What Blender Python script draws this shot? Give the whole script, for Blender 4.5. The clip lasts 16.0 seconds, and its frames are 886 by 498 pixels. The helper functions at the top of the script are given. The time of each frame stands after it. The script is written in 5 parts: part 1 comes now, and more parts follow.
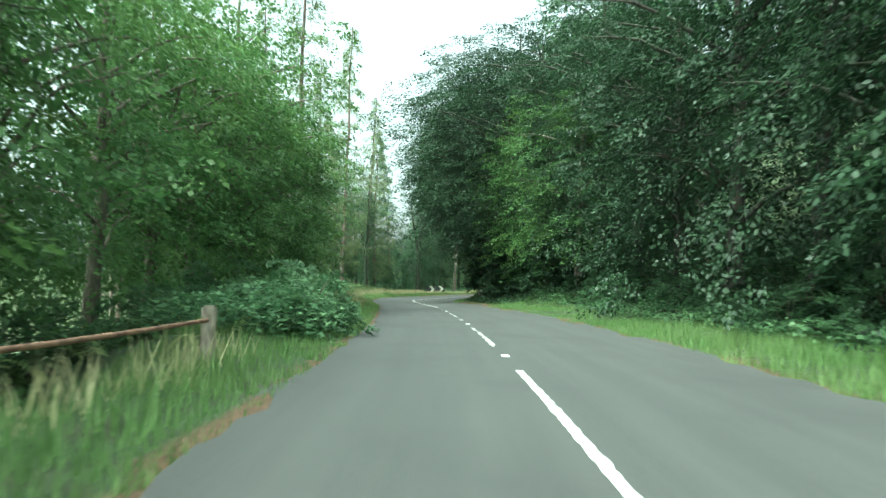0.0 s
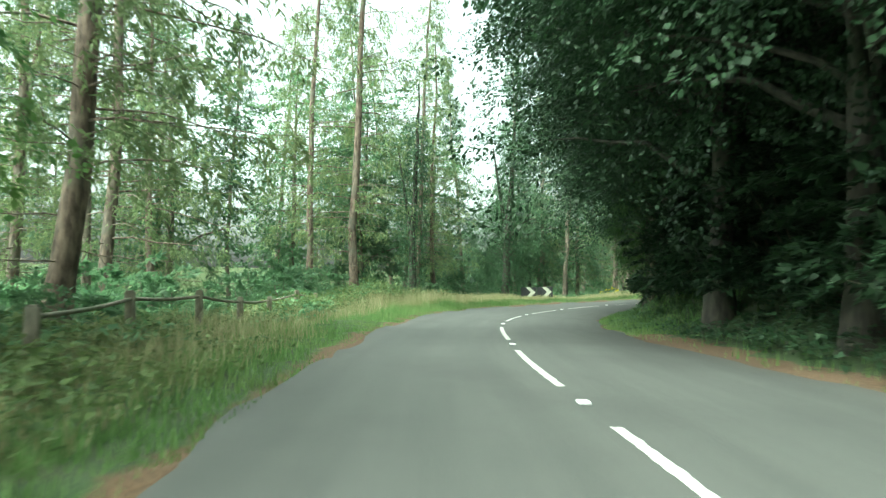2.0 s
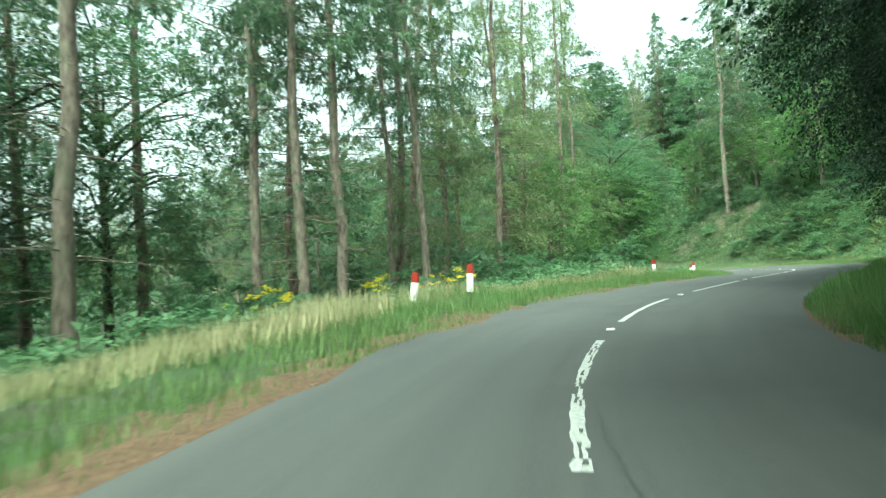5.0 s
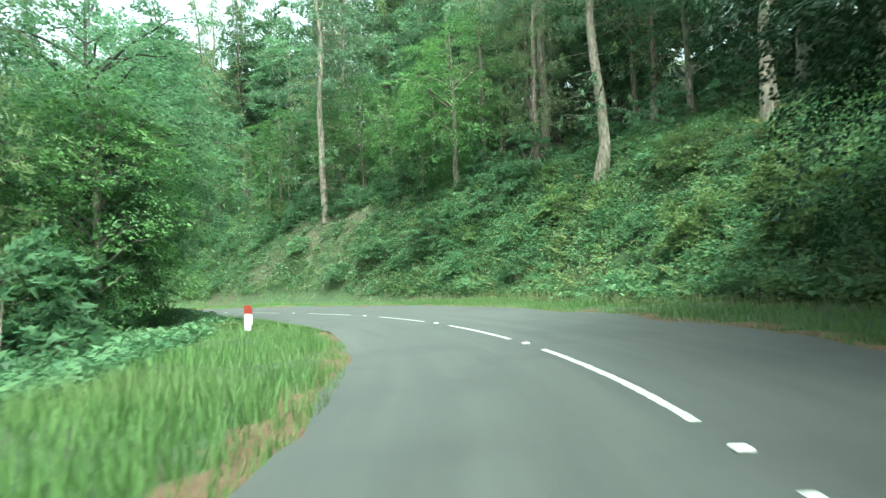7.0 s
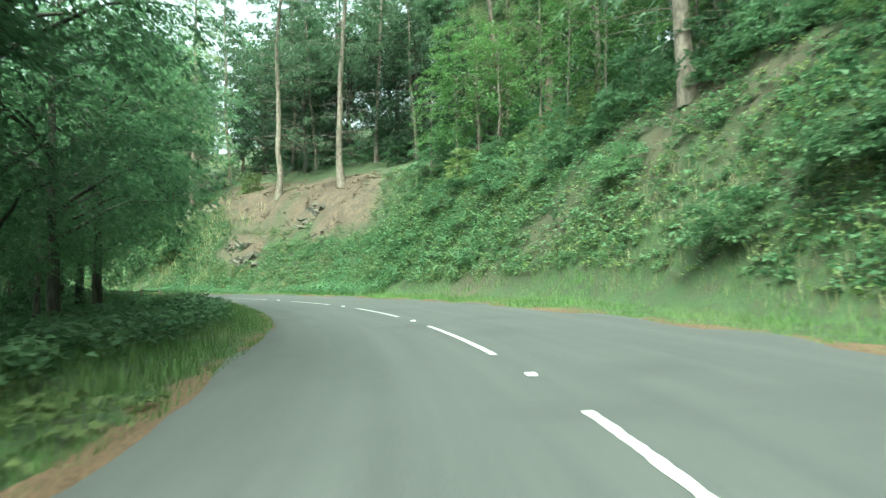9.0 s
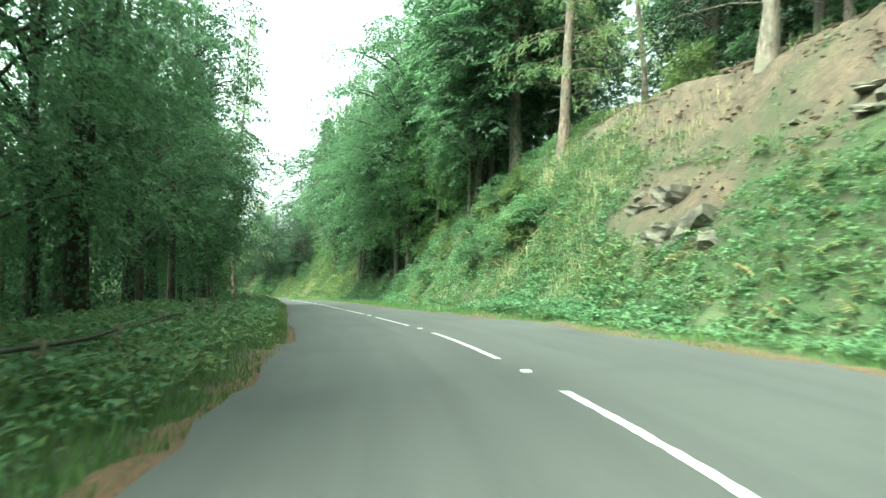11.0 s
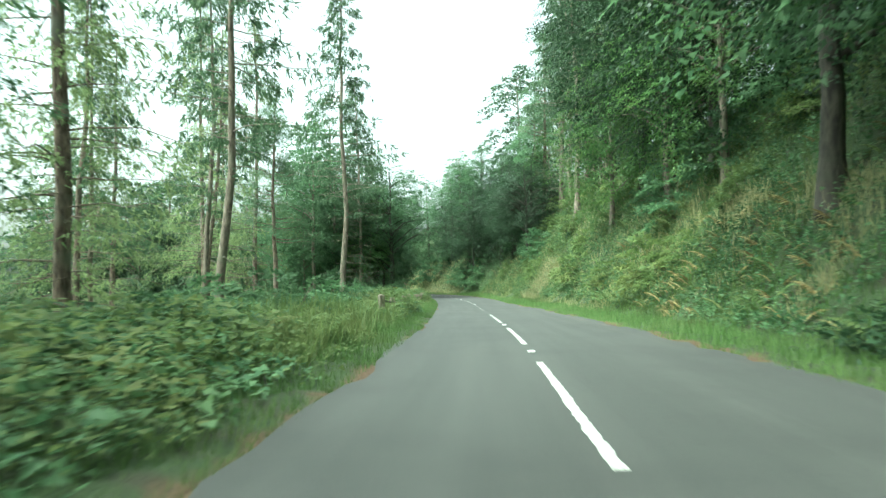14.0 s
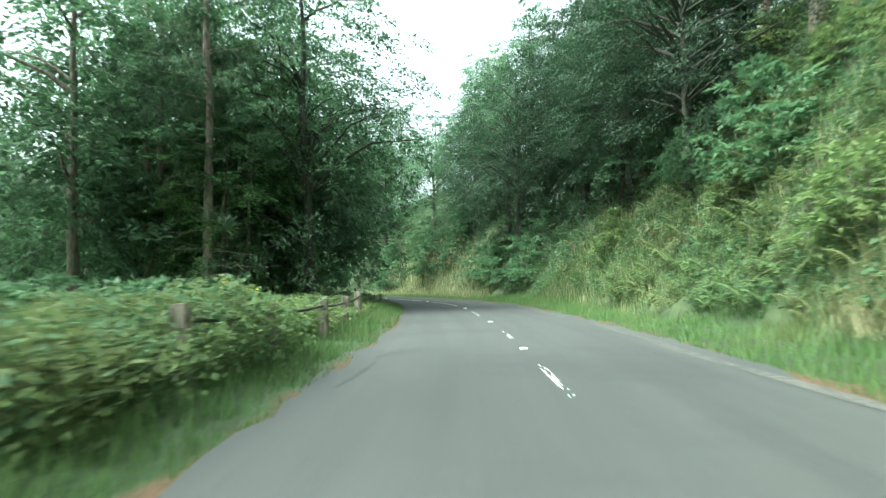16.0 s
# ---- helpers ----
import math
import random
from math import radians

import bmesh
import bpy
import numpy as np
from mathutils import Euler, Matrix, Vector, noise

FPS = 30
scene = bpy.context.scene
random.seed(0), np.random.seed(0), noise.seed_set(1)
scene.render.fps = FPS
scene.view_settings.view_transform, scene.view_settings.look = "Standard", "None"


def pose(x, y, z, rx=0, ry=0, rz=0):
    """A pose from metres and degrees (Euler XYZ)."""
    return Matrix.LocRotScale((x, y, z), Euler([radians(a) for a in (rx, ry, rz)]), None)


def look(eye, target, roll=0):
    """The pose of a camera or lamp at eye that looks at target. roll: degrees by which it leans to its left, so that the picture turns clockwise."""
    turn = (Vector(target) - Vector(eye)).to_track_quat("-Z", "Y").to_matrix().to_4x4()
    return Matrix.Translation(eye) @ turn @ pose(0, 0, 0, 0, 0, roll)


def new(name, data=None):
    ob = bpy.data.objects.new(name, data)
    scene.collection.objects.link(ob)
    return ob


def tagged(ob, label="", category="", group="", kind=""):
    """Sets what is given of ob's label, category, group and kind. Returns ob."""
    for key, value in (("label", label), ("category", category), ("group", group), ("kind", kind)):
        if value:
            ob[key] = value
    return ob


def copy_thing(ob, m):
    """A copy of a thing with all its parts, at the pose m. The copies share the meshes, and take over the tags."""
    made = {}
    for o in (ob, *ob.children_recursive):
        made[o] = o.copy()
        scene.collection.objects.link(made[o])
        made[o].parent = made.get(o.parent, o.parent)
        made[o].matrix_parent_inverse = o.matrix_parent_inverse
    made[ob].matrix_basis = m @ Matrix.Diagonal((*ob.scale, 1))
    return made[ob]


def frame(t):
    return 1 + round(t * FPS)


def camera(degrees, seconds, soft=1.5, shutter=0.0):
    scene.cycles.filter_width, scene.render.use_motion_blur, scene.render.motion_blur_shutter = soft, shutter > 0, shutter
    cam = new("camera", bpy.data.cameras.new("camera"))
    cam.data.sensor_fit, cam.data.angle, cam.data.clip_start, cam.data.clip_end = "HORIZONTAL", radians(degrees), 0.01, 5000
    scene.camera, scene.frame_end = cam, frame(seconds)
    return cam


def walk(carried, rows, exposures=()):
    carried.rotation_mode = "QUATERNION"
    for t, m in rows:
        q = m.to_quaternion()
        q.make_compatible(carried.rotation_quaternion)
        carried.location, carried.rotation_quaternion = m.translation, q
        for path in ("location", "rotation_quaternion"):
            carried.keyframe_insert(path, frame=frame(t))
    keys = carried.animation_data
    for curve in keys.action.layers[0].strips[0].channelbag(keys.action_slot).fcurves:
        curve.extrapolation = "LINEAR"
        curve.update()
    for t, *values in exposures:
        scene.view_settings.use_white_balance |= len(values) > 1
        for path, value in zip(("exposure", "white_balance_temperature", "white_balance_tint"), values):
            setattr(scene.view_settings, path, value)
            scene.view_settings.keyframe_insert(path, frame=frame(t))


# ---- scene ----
cam = camera(66.65, 16.0, soft=1.3, shutter=0.14)


def ride(t, x, y, z, yaw, pitch, roll):
    """A row of the path: seconds, place, and degrees to the left, up and of lean."""
    a, b = radians(yaw), radians(pitch)
    ahead = Vector((-math.sin(a) * math.cos(b), math.cos(a) * math.cos(b), math.sin(b)))
    return t, look((x, y, z), Vector((x, y, z)) + ahead, roll)


walk(cam, [ride(*row) for row in (
    (0.00, 0.00, 0.00, 1.20, 0.00, 2.59, 1.29),
    (0.50, 0.03, 9.62, 1.11, 1.33, 2.38, 1.92),
    (1.00, -0.31, 19.24, 1.04, 3.42, 2.38, 3.29),
    (1.50, -0.87, 28.60, 0.94, 5.55, 2.27, 3.05),
    (2.00, -1.80, 37.56, 0.78, 7.04, 2.52, 1.26),
    (2.50, -3.14, 46.51, 0.67, 7.56, 2.12, 0.60),
    (3.00, -4.17, 55.45, 0.58, 4.47, 2.30, -0.41),
    (3.50, -3.99, 64.06, 0.34, -2.37, 2.31, -0.57),
    (4.00, -2.77, 72.15, 0.16, -9.73, 2.56, -0.98),
    (4.50, -0.55, 79.49, 0.11, -17.25, 2.85, -2.00),
    (5.00, 2.55, 86.47, 0.16, -27.05, 2.92, -2.79),
    (5.20, 4.27, 89.12, 0.17, -31.44, 3.08, -3.33),
    (5.62, 8.67, 94.66, 0.38, -41.19, 3.17, -3.14),
    (6.04, 13.82, 99.29, 0.58, -50.03, 3.26, -2.96),
    (6.46, 19.54, 103.27, 0.78, -56.76, 3.35, -2.77),
    (6.88, 25.66, 106.85, 0.98, -60.42, 3.45, -2.58),
    (7.30, 32.00, 110.26, 1.18, -60.17, 3.54, -2.40),
    (7.50, 34.91, 112.03, 1.18, -57.77, 3.50, -2.48),
    (8.00, 41.58, 117.12, 1.09, -50.74, 3.18, -0.22),
    (8.50, 47.37, 122.81, 1.16, -42.34, 2.68, 0.69),
    (8.70, 49.71, 124.85, 1.17, -36.67, 2.58, -0.51),
    (9.12, 54.23, 131.37, 1.21, -29.28, 2.75, -0.38),
    (9.54, 57.80, 138.31, 1.25, -21.69, 2.91, -0.24),
    (9.96, 60.40, 145.63, 1.29, -14.04, 3.07, -0.11),
    (10.38, 62.03, 153.27, 1.33, -6.47, 3.23, 0.03),
    (10.80, 62.66, 161.17, 1.36, 0.88, 3.39, 0.16),
    (11.00, 62.45, 165.28, 1.39, 4.27, 3.27, 0.30),
    (11.50, 60.99, 175.49, 1.47, 13.08, 3.42, 0.09),
    (12.00, 58.33, 185.56, 1.44, 19.88, 3.47, 0.93),
    (12.50, 55.31, 195.66, 1.37, 21.67, 3.46, 0.26),
    (13.00, 51.98, 205.67, 1.31, 22.01, 3.18, -0.57),
    (13.50, 48.46, 215.88, 1.21, 22.31, 2.81, -1.30),
    (14.00, 44.45, 226.12, 1.12, 22.76, 2.69, -0.76),
    (14.50, 40.54, 236.91, 1.03, 23.42, 2.65, -0.93),
    (15.00, 36.53, 247.48, 0.84, 24.03, 2.56, -1.02),
    (15.50, 32.32, 258.20, 0.61, 24.67, 2.50, -0.64),
    (16.00, 27.85, 269.10, 0.45, 25.56, 2.71, -0.99),
)], exposures=(
    (0.0, 1.85, 5900, -21), (0.5, 1.96, 6050, -22), (1.0, 2.34, 6450, -23), (1.5, 2.28, 6150, -21), (2.0, 2.18, 6250, -20), (3.0, 2.36, 6050, -20), (4.0, 2.22, 6100, -21), (5.0, 2.09, 6000, -24),
    (7.3, 2.3, 5850, -22), (8.5, 2.06, 5950, -22), (11.0, 2.36, 6250, -23), (11.5, 2.38, 5900, -20), (12.0, 2.17, 5850, -21), (13.0, 2.14, 6100, -23), (13.5, 1.84, 6050, -23), (14.0, 1.96, 6050, -20),
    (14.5, 1.87, 5950, -16), (15.0, 1.92, 5900, -15), (16.0, 2.08, 5900, -14)))

# ---- sky and sun: a bright overcast day ----
world = bpy.data.worlds.new("sky")
scene.world = world
world.use_nodes = True
wn, wl = world.node_tree.nodes, world.node_tree.links
sky = wn.new("ShaderNodeTexSky")
sky.sky_type, sky.sun_disc = "NISHITA", False
sky.sun_elevation, sky.sun_rotation = radians(58), radians(-135)
sky.air_density, sky.dust_density, sky.ozone_density = 1.0, 6.0, 1.0
cloud = wn.new("ShaderNodeHueSaturation")
cloud.inputs["Saturation"].default_value = 0.25
wl.new(sky.outputs["Color"], cloud.inputs["Color"])
wl.new(cloud.outputs["Color"], wn["Background"].inputs["Color"])
wn["Background"].inputs["Strength"].default_value = 0.15

sun_data = bpy.data.lights.new("sun", "SUN")
sun_data.energy, sun_data.angle, sun_data.color = 1.5, radians(30), (1.0, 0.96, 0.9)
sun = new("sun", sun_data)
sun.matrix_world = look((0, 0, 60), (0.37, 0.37, 60 - 0.85))

# ---- materials ----


def material(name):
    m = bpy.data.materials.new(name)
    m.use_nodes = True
    n = m.node_tree.nodes
    return m, n, m.node_tree.links, n["Principled BSDF"]


def mixed(n, l, fac, a, b):
    """A colour between a and b, each a colour or a socket."""
    x = n.new("ShaderNodeMix")
    x.data_type = "RGBA"
    for socket, v in ((x.inputs[0], fac), (x.inputs[6], a), (x.inputs[7], b)):
        if isinstance(v, bpy.types.NodeSocket):
            l.new(v, socket)
        else:
            socket.default_value = v if isinstance(v, float) else (*v, 1.0)
    return x.outputs[2]


def noise_tex(n, l, scale, detail=4.0, coords=None, rough=0.55):
    x = n.new("ShaderNodeTexNoise")
    x.inputs["Scale"].default_value, x.inputs["Detail"].default_value, x.inputs["Roughness"].default_value = scale, detail, rough
    if coords is None:
        coords = n.new("ShaderNodeTexCoord").outputs["Object"]
    l.new(coords, x.inputs["Vector"])
    return x.outputs["Fac"]


def ramp(n, l, value, lo, hi):
    x = n.new("ShaderNodeMapRange")
    x.inputs["From Min"].default_value, x.inputs["From Max"].default_value = lo, hi
    l.new(value, x.inputs["Value"])
    return x.outputs["Result"]


def bump(n, l, bsdf, height, strength, distance):
    x = n.new("ShaderNodeBump")
    x.inputs["Strength"].default_value, x.inputs["Distance"].default_value = strength, distance
    l.new(height, x.inputs["Height"])
    l.new(x.outputs["Normal"], bsdf.inputs["Normal"])


def leaf_material(name, dark, light, other, through_light=0.35, rough=0.45, colourful=0.87, gloss=0.3):
    """Leaves: each its own tone, each plant its own hue, with light shining through."""
    m, n, l, bsdf = material(name)
    geo, info = n.new("ShaderNodeNewGeometry"), n.new("ShaderNodeObjectInfo")
    tone = mixed(n, l, geo.outputs["Random Per Island"], dark, light)
    patch = ramp(n, l, noise_tex(n, l, 0.35, 2.0), 0.45, 0.75)
    tone = mixed(n, l, patch, tone, other)
    hue = n.new("ShaderNodeHueSaturation")
    hue.inputs["Saturation"].default_value = colourful
    vary = n.new("ShaderNodeMapRange")
    vary.inputs["To Min"].default_value, vary.inputs["To Max"].default_value = 0.75, 1.3
    l.new(info.outputs["Random"], vary.inputs["Value"])
    l.new(vary.outputs["Result"], hue.inputs["Value"])
    l.new(tone, hue.inputs["Color"])
    l.new(hue.outputs["Color"], bsdf.inputs["Base Color"])
    bsdf.inputs["Roughness"].default_value = rough
    bsdf.inputs["Specular IOR Level"].default_value = gloss
    tr, mix = n.new("ShaderNodeBsdfTranslucent"), n.new("ShaderNodeMixShader")
    l.new(hue.outputs["Color"], tr.inputs["Color"])
    mix.inputs[0].default_value = through_light
    l.new(bsdf.outputs[0], mix.inputs[1])
    l.new(tr.outputs[0], mix.inputs[2])
    l.new(mix.outputs[0], n["Material Output"].inputs["Surface"])
    return m


def bark_material(name, dark, light, moss, scale=9.0):
    m, n, l, bsdf = material(name)
    tc = n.new("ShaderNodeTexCoord")
    stretch = n.new("ShaderNodeMapping")
    stretch.inputs["Scale"].default_value = (1, 1, 0.3)
    l.new(tc.outputs["Object"], stretch.inputs["Vector"])
    fine = noise_tex(n, l, scale, 6.0, stretch.outputs["Vector"])
    tone = mixed(n, l, ramp(n, l, fine, 0.35, 0.68), dark, light)
    big = ramp(n, l, noise_tex(n, l, 0.8, 3.0), 0.48, 0.7)
    l.new(mixed(n, l, big, tone, moss), bsdf.inputs["Base Color"])
    bsdf.inputs["Roughness"].default_value = 0.9
    bump(n, l, bsdf, fine, 0.9, 0.03)
    return m


# beech: a dark green, lowered further to hold the shade under its canopy
LEAF_BEECH_SHADED = leaf_material("shaded_beech_leaves", (0.0143, 0.0389, 0.0169), (0.0393, 0.0828, 0.0304), (0.0301, 0.0684, 0.0281), 0.35)
LEAF_WOOD = leaf_material("woodland_leaves", (0.0512, 0.121, 0.0546), (0.12, 0.224, 0.095), (0.111, 0.207, 0.0866), 0.62)
LEAF_OAK = leaf_material("oak_leaves", (0.0516, 0.122, 0.0366), (0.118, 0.215, 0.0651), (0.124, 0.2, 0.0529), 0.5, 0.45, 0.95)
LEAF_HILL = leaf_material("hillside_leaves", (0.0389, 0.09, 0.0418), (0.0918, 0.165, 0.0722), (0.081, 0.14, 0.057), 0.45)
# ivy; also undergrowth whose shade below the beeches is put into the colour
LEAF_DARK = leaf_material("ivy_and_shaded_undergrowth_leaves", (0.034, 0.088, 0.039), (0.088, 0.18, 0.073), (0.06, 0.13, 0.058), 0.35)
LEAF_LARCH = leaf_material("larch_needles", (0.124, 0.188, 0.0711), (0.237, 0.312, 0.122), (0.211, 0.263, 0.102), 0.55, 0.7)
LEAF_PINE = leaf_material("pine_needles", (0.0621, 0.125, 0.0661), (0.136, 0.219, 0.112), (0.118, 0.194, 0.0866), 0.5, 0.7)
LEAF_NETTLE = leaf_material("undergrowth_leaves", (0.05, 0.13, 0.052), (0.13, 0.245, 0.1), (0.122, 0.205, 0.078), 0.45, 0.55)
LEAF_BRACKEN = leaf_material("bracken_fronds", (0.0696, 0.13, 0.0366), (0.149, 0.22, 0.061), (0.189, 0.2, 0.0651), 0.4, 0.8)
GRASS = leaf_material("grass_blades", (0.077, 0.152, 0.037), (0.146, 0.25, 0.071), (0.17, 0.232, 0.082), 0.4, 0.6, 0.92, 0.25)
DRY_FROND = leaf_material("dry_bracken", (0.14, 0.1, 0.035), (0.32, 0.24, 0.09), (0.2, 0.19, 0.07), 0.3, 0.85)
FRESH = leaf_material("yellow_green_leaves", (0.078, 0.135, 0.04), (0.17, 0.245, 0.066), (0.19, 0.222, 0.066), 0.48, 0.6)
STRAW = leaf_material("dry_grass", (0.3, 0.28, 0.13), (0.5, 0.45, 0.25), (0.3, 0.32, 0.14), 0.3, 0.8)
YELLOW = leaf_material("yellow_flowers", (0.5, 0.42, 0.02), (0.7, 0.62, 0.05), (0.6, 0.52, 0.05), 0.3, 0.6, 1.0, 0.2)
BARK_GREY = bark_material("grey_bark", (0.06, 0.05, 0.04), (0.24, 0.2, 0.16), (0.1, 0.12, 0.07))
BARK_RED = bark_material("reddish_pine_bark", (0.06, 0.042, 0.033), (0.25, 0.185, 0.145), (0.15, 0.145, 0.115))
BARK_PALE = bark_material("pale_spruce_bark", (0.085, 0.068, 0.054), (0.27, 0.22, 0.175), (0.15, 0.15, 0.105))
BARK_DARK = bark_material("dark_mossy_bark", (0.02, 0.018, 0.015), (0.08, 0.07, 0.055), (0.04, 0.055, 0.03))
PALE_WOOD = bark_material("pale_stripped_wood", (0.3, 0.25, 0.18), (0.55, 0.48, 0.37), (0.4, 0.38, 0.28), 14.0)
WOOD_OLD = bark_material("weathered_timber", (0.12, 0.1, 0.075), (0.34, 0.3, 0.24), (0.2, 0.22, 0.15), 14.0)


def asphalt_material():
    m, n, l, bsdf = material("worn_asphalt")
    uv = n.new("ShaderNodeUVMap").outputs["UV"]
    split = n.new("ShaderNodeSeparateXYZ")
    l.new(uv, split.inputs["Vector"])
    fine = noise_tex(n, l, 90.0, 3.0)
    large = noise_tex(n, l, 0.35, 5.0)
    long_ = n.new("ShaderNodeMapping")
    long_.inputs["Scale"].default_value = (1.3, 0.05, 1)
    l.new(uv, long_.inputs["Vector"])
    tracks = noise_tex(n, l, 1.6, 3.0, long_.outputs["Vector"])
    tone = mixed(n, l, ramp(n, l, fine, 0.25, 0.75), (0.034, 0.035, 0.034), (0.082, 0.084, 0.08))
    tone = mixed(n, l, ramp(n, l, tracks, 0.35, 0.75), tone, (0.078, 0.079, 0.075))
    tone = mixed(n, l, ramp(n, l, large, 0.5, 0.8), tone, (0.044, 0.045, 0.044))
    l.new(tone, bsdf.inputs["Base Color"])
    bsdf.inputs["Roughness"].default_value = 0.78
    bsdf.inputs["Specular IOR Level"].default_value = 0.4
    bump(n, l, bsdf, fine, 0.5, 0.006)
    return m


def tar_material():
    m, n, l, bsdf = material("tar_seam")
    l.new(mixed(n, l, ramp(n, l, noise_tex(n, l, 30.0), 0.3, 0.7), (0.02, 0.021, 0.021), (0.045, 0.046, 0.045)), bsdf.inputs["Base Color"])
    bsdf.inputs["Roughness"].default_value = 0.7
    return m


TAR = tar_material()


def verge_material():
    """Turf, darkened to read as shadow in the gaps between plants, and leaf mould; brown litter along the kerbless
    edge; bare earth where the bank has slipped.
    """
    m, n, l, bsdf = material("verge_turf_and_litter")
    uv = n.new("ShaderNodeUVMap").outputs["UV"]
    split = n.new("ShaderNodeSeparateXYZ")
    l.new(uv, split.inputs["Vector"])
    earth = n.new("ShaderNodeAttribute")
    earth.attribute_name = "earth"
    fine, mid = noise_tex(n, l, 22.0, 5.0), noise_tex(n, l, 1.7, 4.0)
    # green kept dark: the shadow among the blades is in this colour
    shaded_turf = mixed(n, l, ramp(n, l, fine, 0.3, 0.7), (0.018, 0.037, 0.012), (0.058, 0.094, 0.031))
    shaded_turf = mixed(n, l, ramp(n, l, mid, 0.45, 0.7), shaded_turf, (0.04, 0.04, 0.022))
    litter = mixed(n, l, ramp(n, l, fine, 0.3, 0.7), (0.055, 0.034, 0.02), (0.165, 0.1, 0.055))
    wide = n.new("ShaderNodeMath")
    wide.operation = "MULTIPLY_ADD"
    l.new(mid, wide.inputs[0])
    strip = n.new("ShaderNodeAttribute")
    strip.attribute_name = "litter"
    l.new(strip.outputs["Fac"], wide.inputs[1])
    wide.inputs[2].default_value = -0.08
    edge = n.new("ShaderNodeMath")
    edge.operation = "SUBTRACT"
    l.new(wide.outputs[0], edge.inputs[0])
    l.new(split.outputs["X"], edge.inputs[1])
    tone = mixed(n, l, ramp(n, l, edge.outputs[0], -0.05, 0.12), shaded_turf, litter)
    soil = mixed(n, l, ramp(n, l, noise_tex(n, l, 1.3, 10.0, None, 0.75), 0.35, 0.68), (0.035, 0.026, 0.018), (0.15, 0.107, 0.07))
    soil = mixed(n, l, ramp(n, l, noise_tex(n, l, 5.5, 8.0, None, 0.7), 0.5, 0.66), soil, (0.05, 0.04, 0.028))
    l.new(mixed(n, l, earth.outputs["Fac"], tone, soil), bsdf.inputs["Base Color"])
    bsdf.inputs["Roughness"].default_value = 0.95
    bump(n, l, bsdf, fine, 0.9, 0.05)
    return m


def speckled(name, dark, light, scale, rough, relief=0.3, depth=0.01):
    m, n, l, bsdf = material(name)
    fine = noise_tex(n, l, scale, 6.0)
    l.new(mixed(n, l, ramp(n, l, fine, 0.35, 0.65), dark, light), bsdf.inputs["Base Color"])
    bsdf.inputs["Roughness"].default_value = rough
    bump(n, l, bsdf, fine, relief, depth)
    return m


ASPHALT = asphalt_material()
VERGE = verge_material()
FOREST_FLOOR = speckled("forest_floor", (0.025, 0.042, 0.016), (0.07, 0.09, 0.035), 1.4, 0.95, 0.8, 0.1)
PAINT = speckled("worn_white_road_paint", (0.3, 0.3, 0.28), (0.53, 0.53, 0.5), 30.0, 0.6)
ROCK = speckled("lichened_rock", (0.038, 0.035, 0.026), (0.165, 0.148, 0.112), 3.0, 0.9, 1.0, 0.1)
CLOD = speckled("dry_clods", (0.075, 0.055, 0.038), (0.19, 0.14, 0.095), 2.5, 0.95, 0.6, 0.03)
HAUNCH = speckled("pale_gritty_road_edge", (0.05, 0.049, 0.045), (0.125, 0.12, 0.105), 9.0, 0.9, 0.5, 0.01)
WHITE = speckled("white_plastic", (0.68, 0.68, 0.66), (0.8, 0.8, 0.78), 12.0, 0.5, 0.1)
RED = speckled("red_reflector", (0.19, 0.016, 0.011), (0.27, 0.03, 0.02), 20.0, 0.4, 0.1)
BLACK = speckled("black_sign_face", (0.012, 0.013, 0.015), (0.03, 0.032, 0.034), 9.0, 0.45, 0.1)
SIGN_WHITE = speckled("sign_white_sheeting", (0.33, 0.34, 0.27), (0.45, 0.45, 0.37), 5.0, 0.4, 0.05)
STEEL = speckled("galvanised_steel", (0.25, 0.25, 0.25), (0.42, 0.42, 0.42), 15.0, 0.5, 0.1)
RUST = speckled("rusty_pipe", (0.11, 0.06, 0.04), (0.3, 0.17, 0.11), 12.0, 0.8)

# ---- the road's line: its centre marking, from south to north ----
LINE = np.array([
    (0.92, -40.0, 0.0), (0.98, -27.0, 0.0), (1.04, -14.0, 0.0), (1.1, -1.0, -0.03), (1.08, 11.99, -0.11), (0.61, 24.99, -0.24), (-0.29, 37.95, -0.41),
    (-1.95, 50.84, -0.6), (-2.5, 63.81, -0.84), (-0.61, 76.65, -1.01), (4.32, 88.66, -0.95), (13.4, 98.0, -0.65), (24.67, 104.5, -0.31),
    (36.17, 110.53, -0.1), (46.2, 118.75, -0.04), (54.35, 128.81, 0.0), (60.05, 140.47, 0.06), (63.51, 152.98, 0.13), (64.19, 165.92, 0.2),
    (61.9, 178.7, 0.23), (57.94, 191.08, 0.2), (53.65, 203.35, 0.12), (49.43, 215.65, 0.02), (44.79, 227.79, -0.1), (40.42, 240.04, -0.24)] + [
    (35.75, 252.17, -0.45), (30.87, 264.22, -0.63), (25.83, 276.2, -0.73), (20.2, 287.95, -0.75), (13.7, 299.3, -0.75), (5.0, 308.9, -0.75), (-5.8, 316.2, -0.75),
    (-18.0, 320.6, -0.75), (-30.9, 322.4, -0.75), (-43.9, 321.8, -0.75), (-56.7, 319.6, -0.75)])


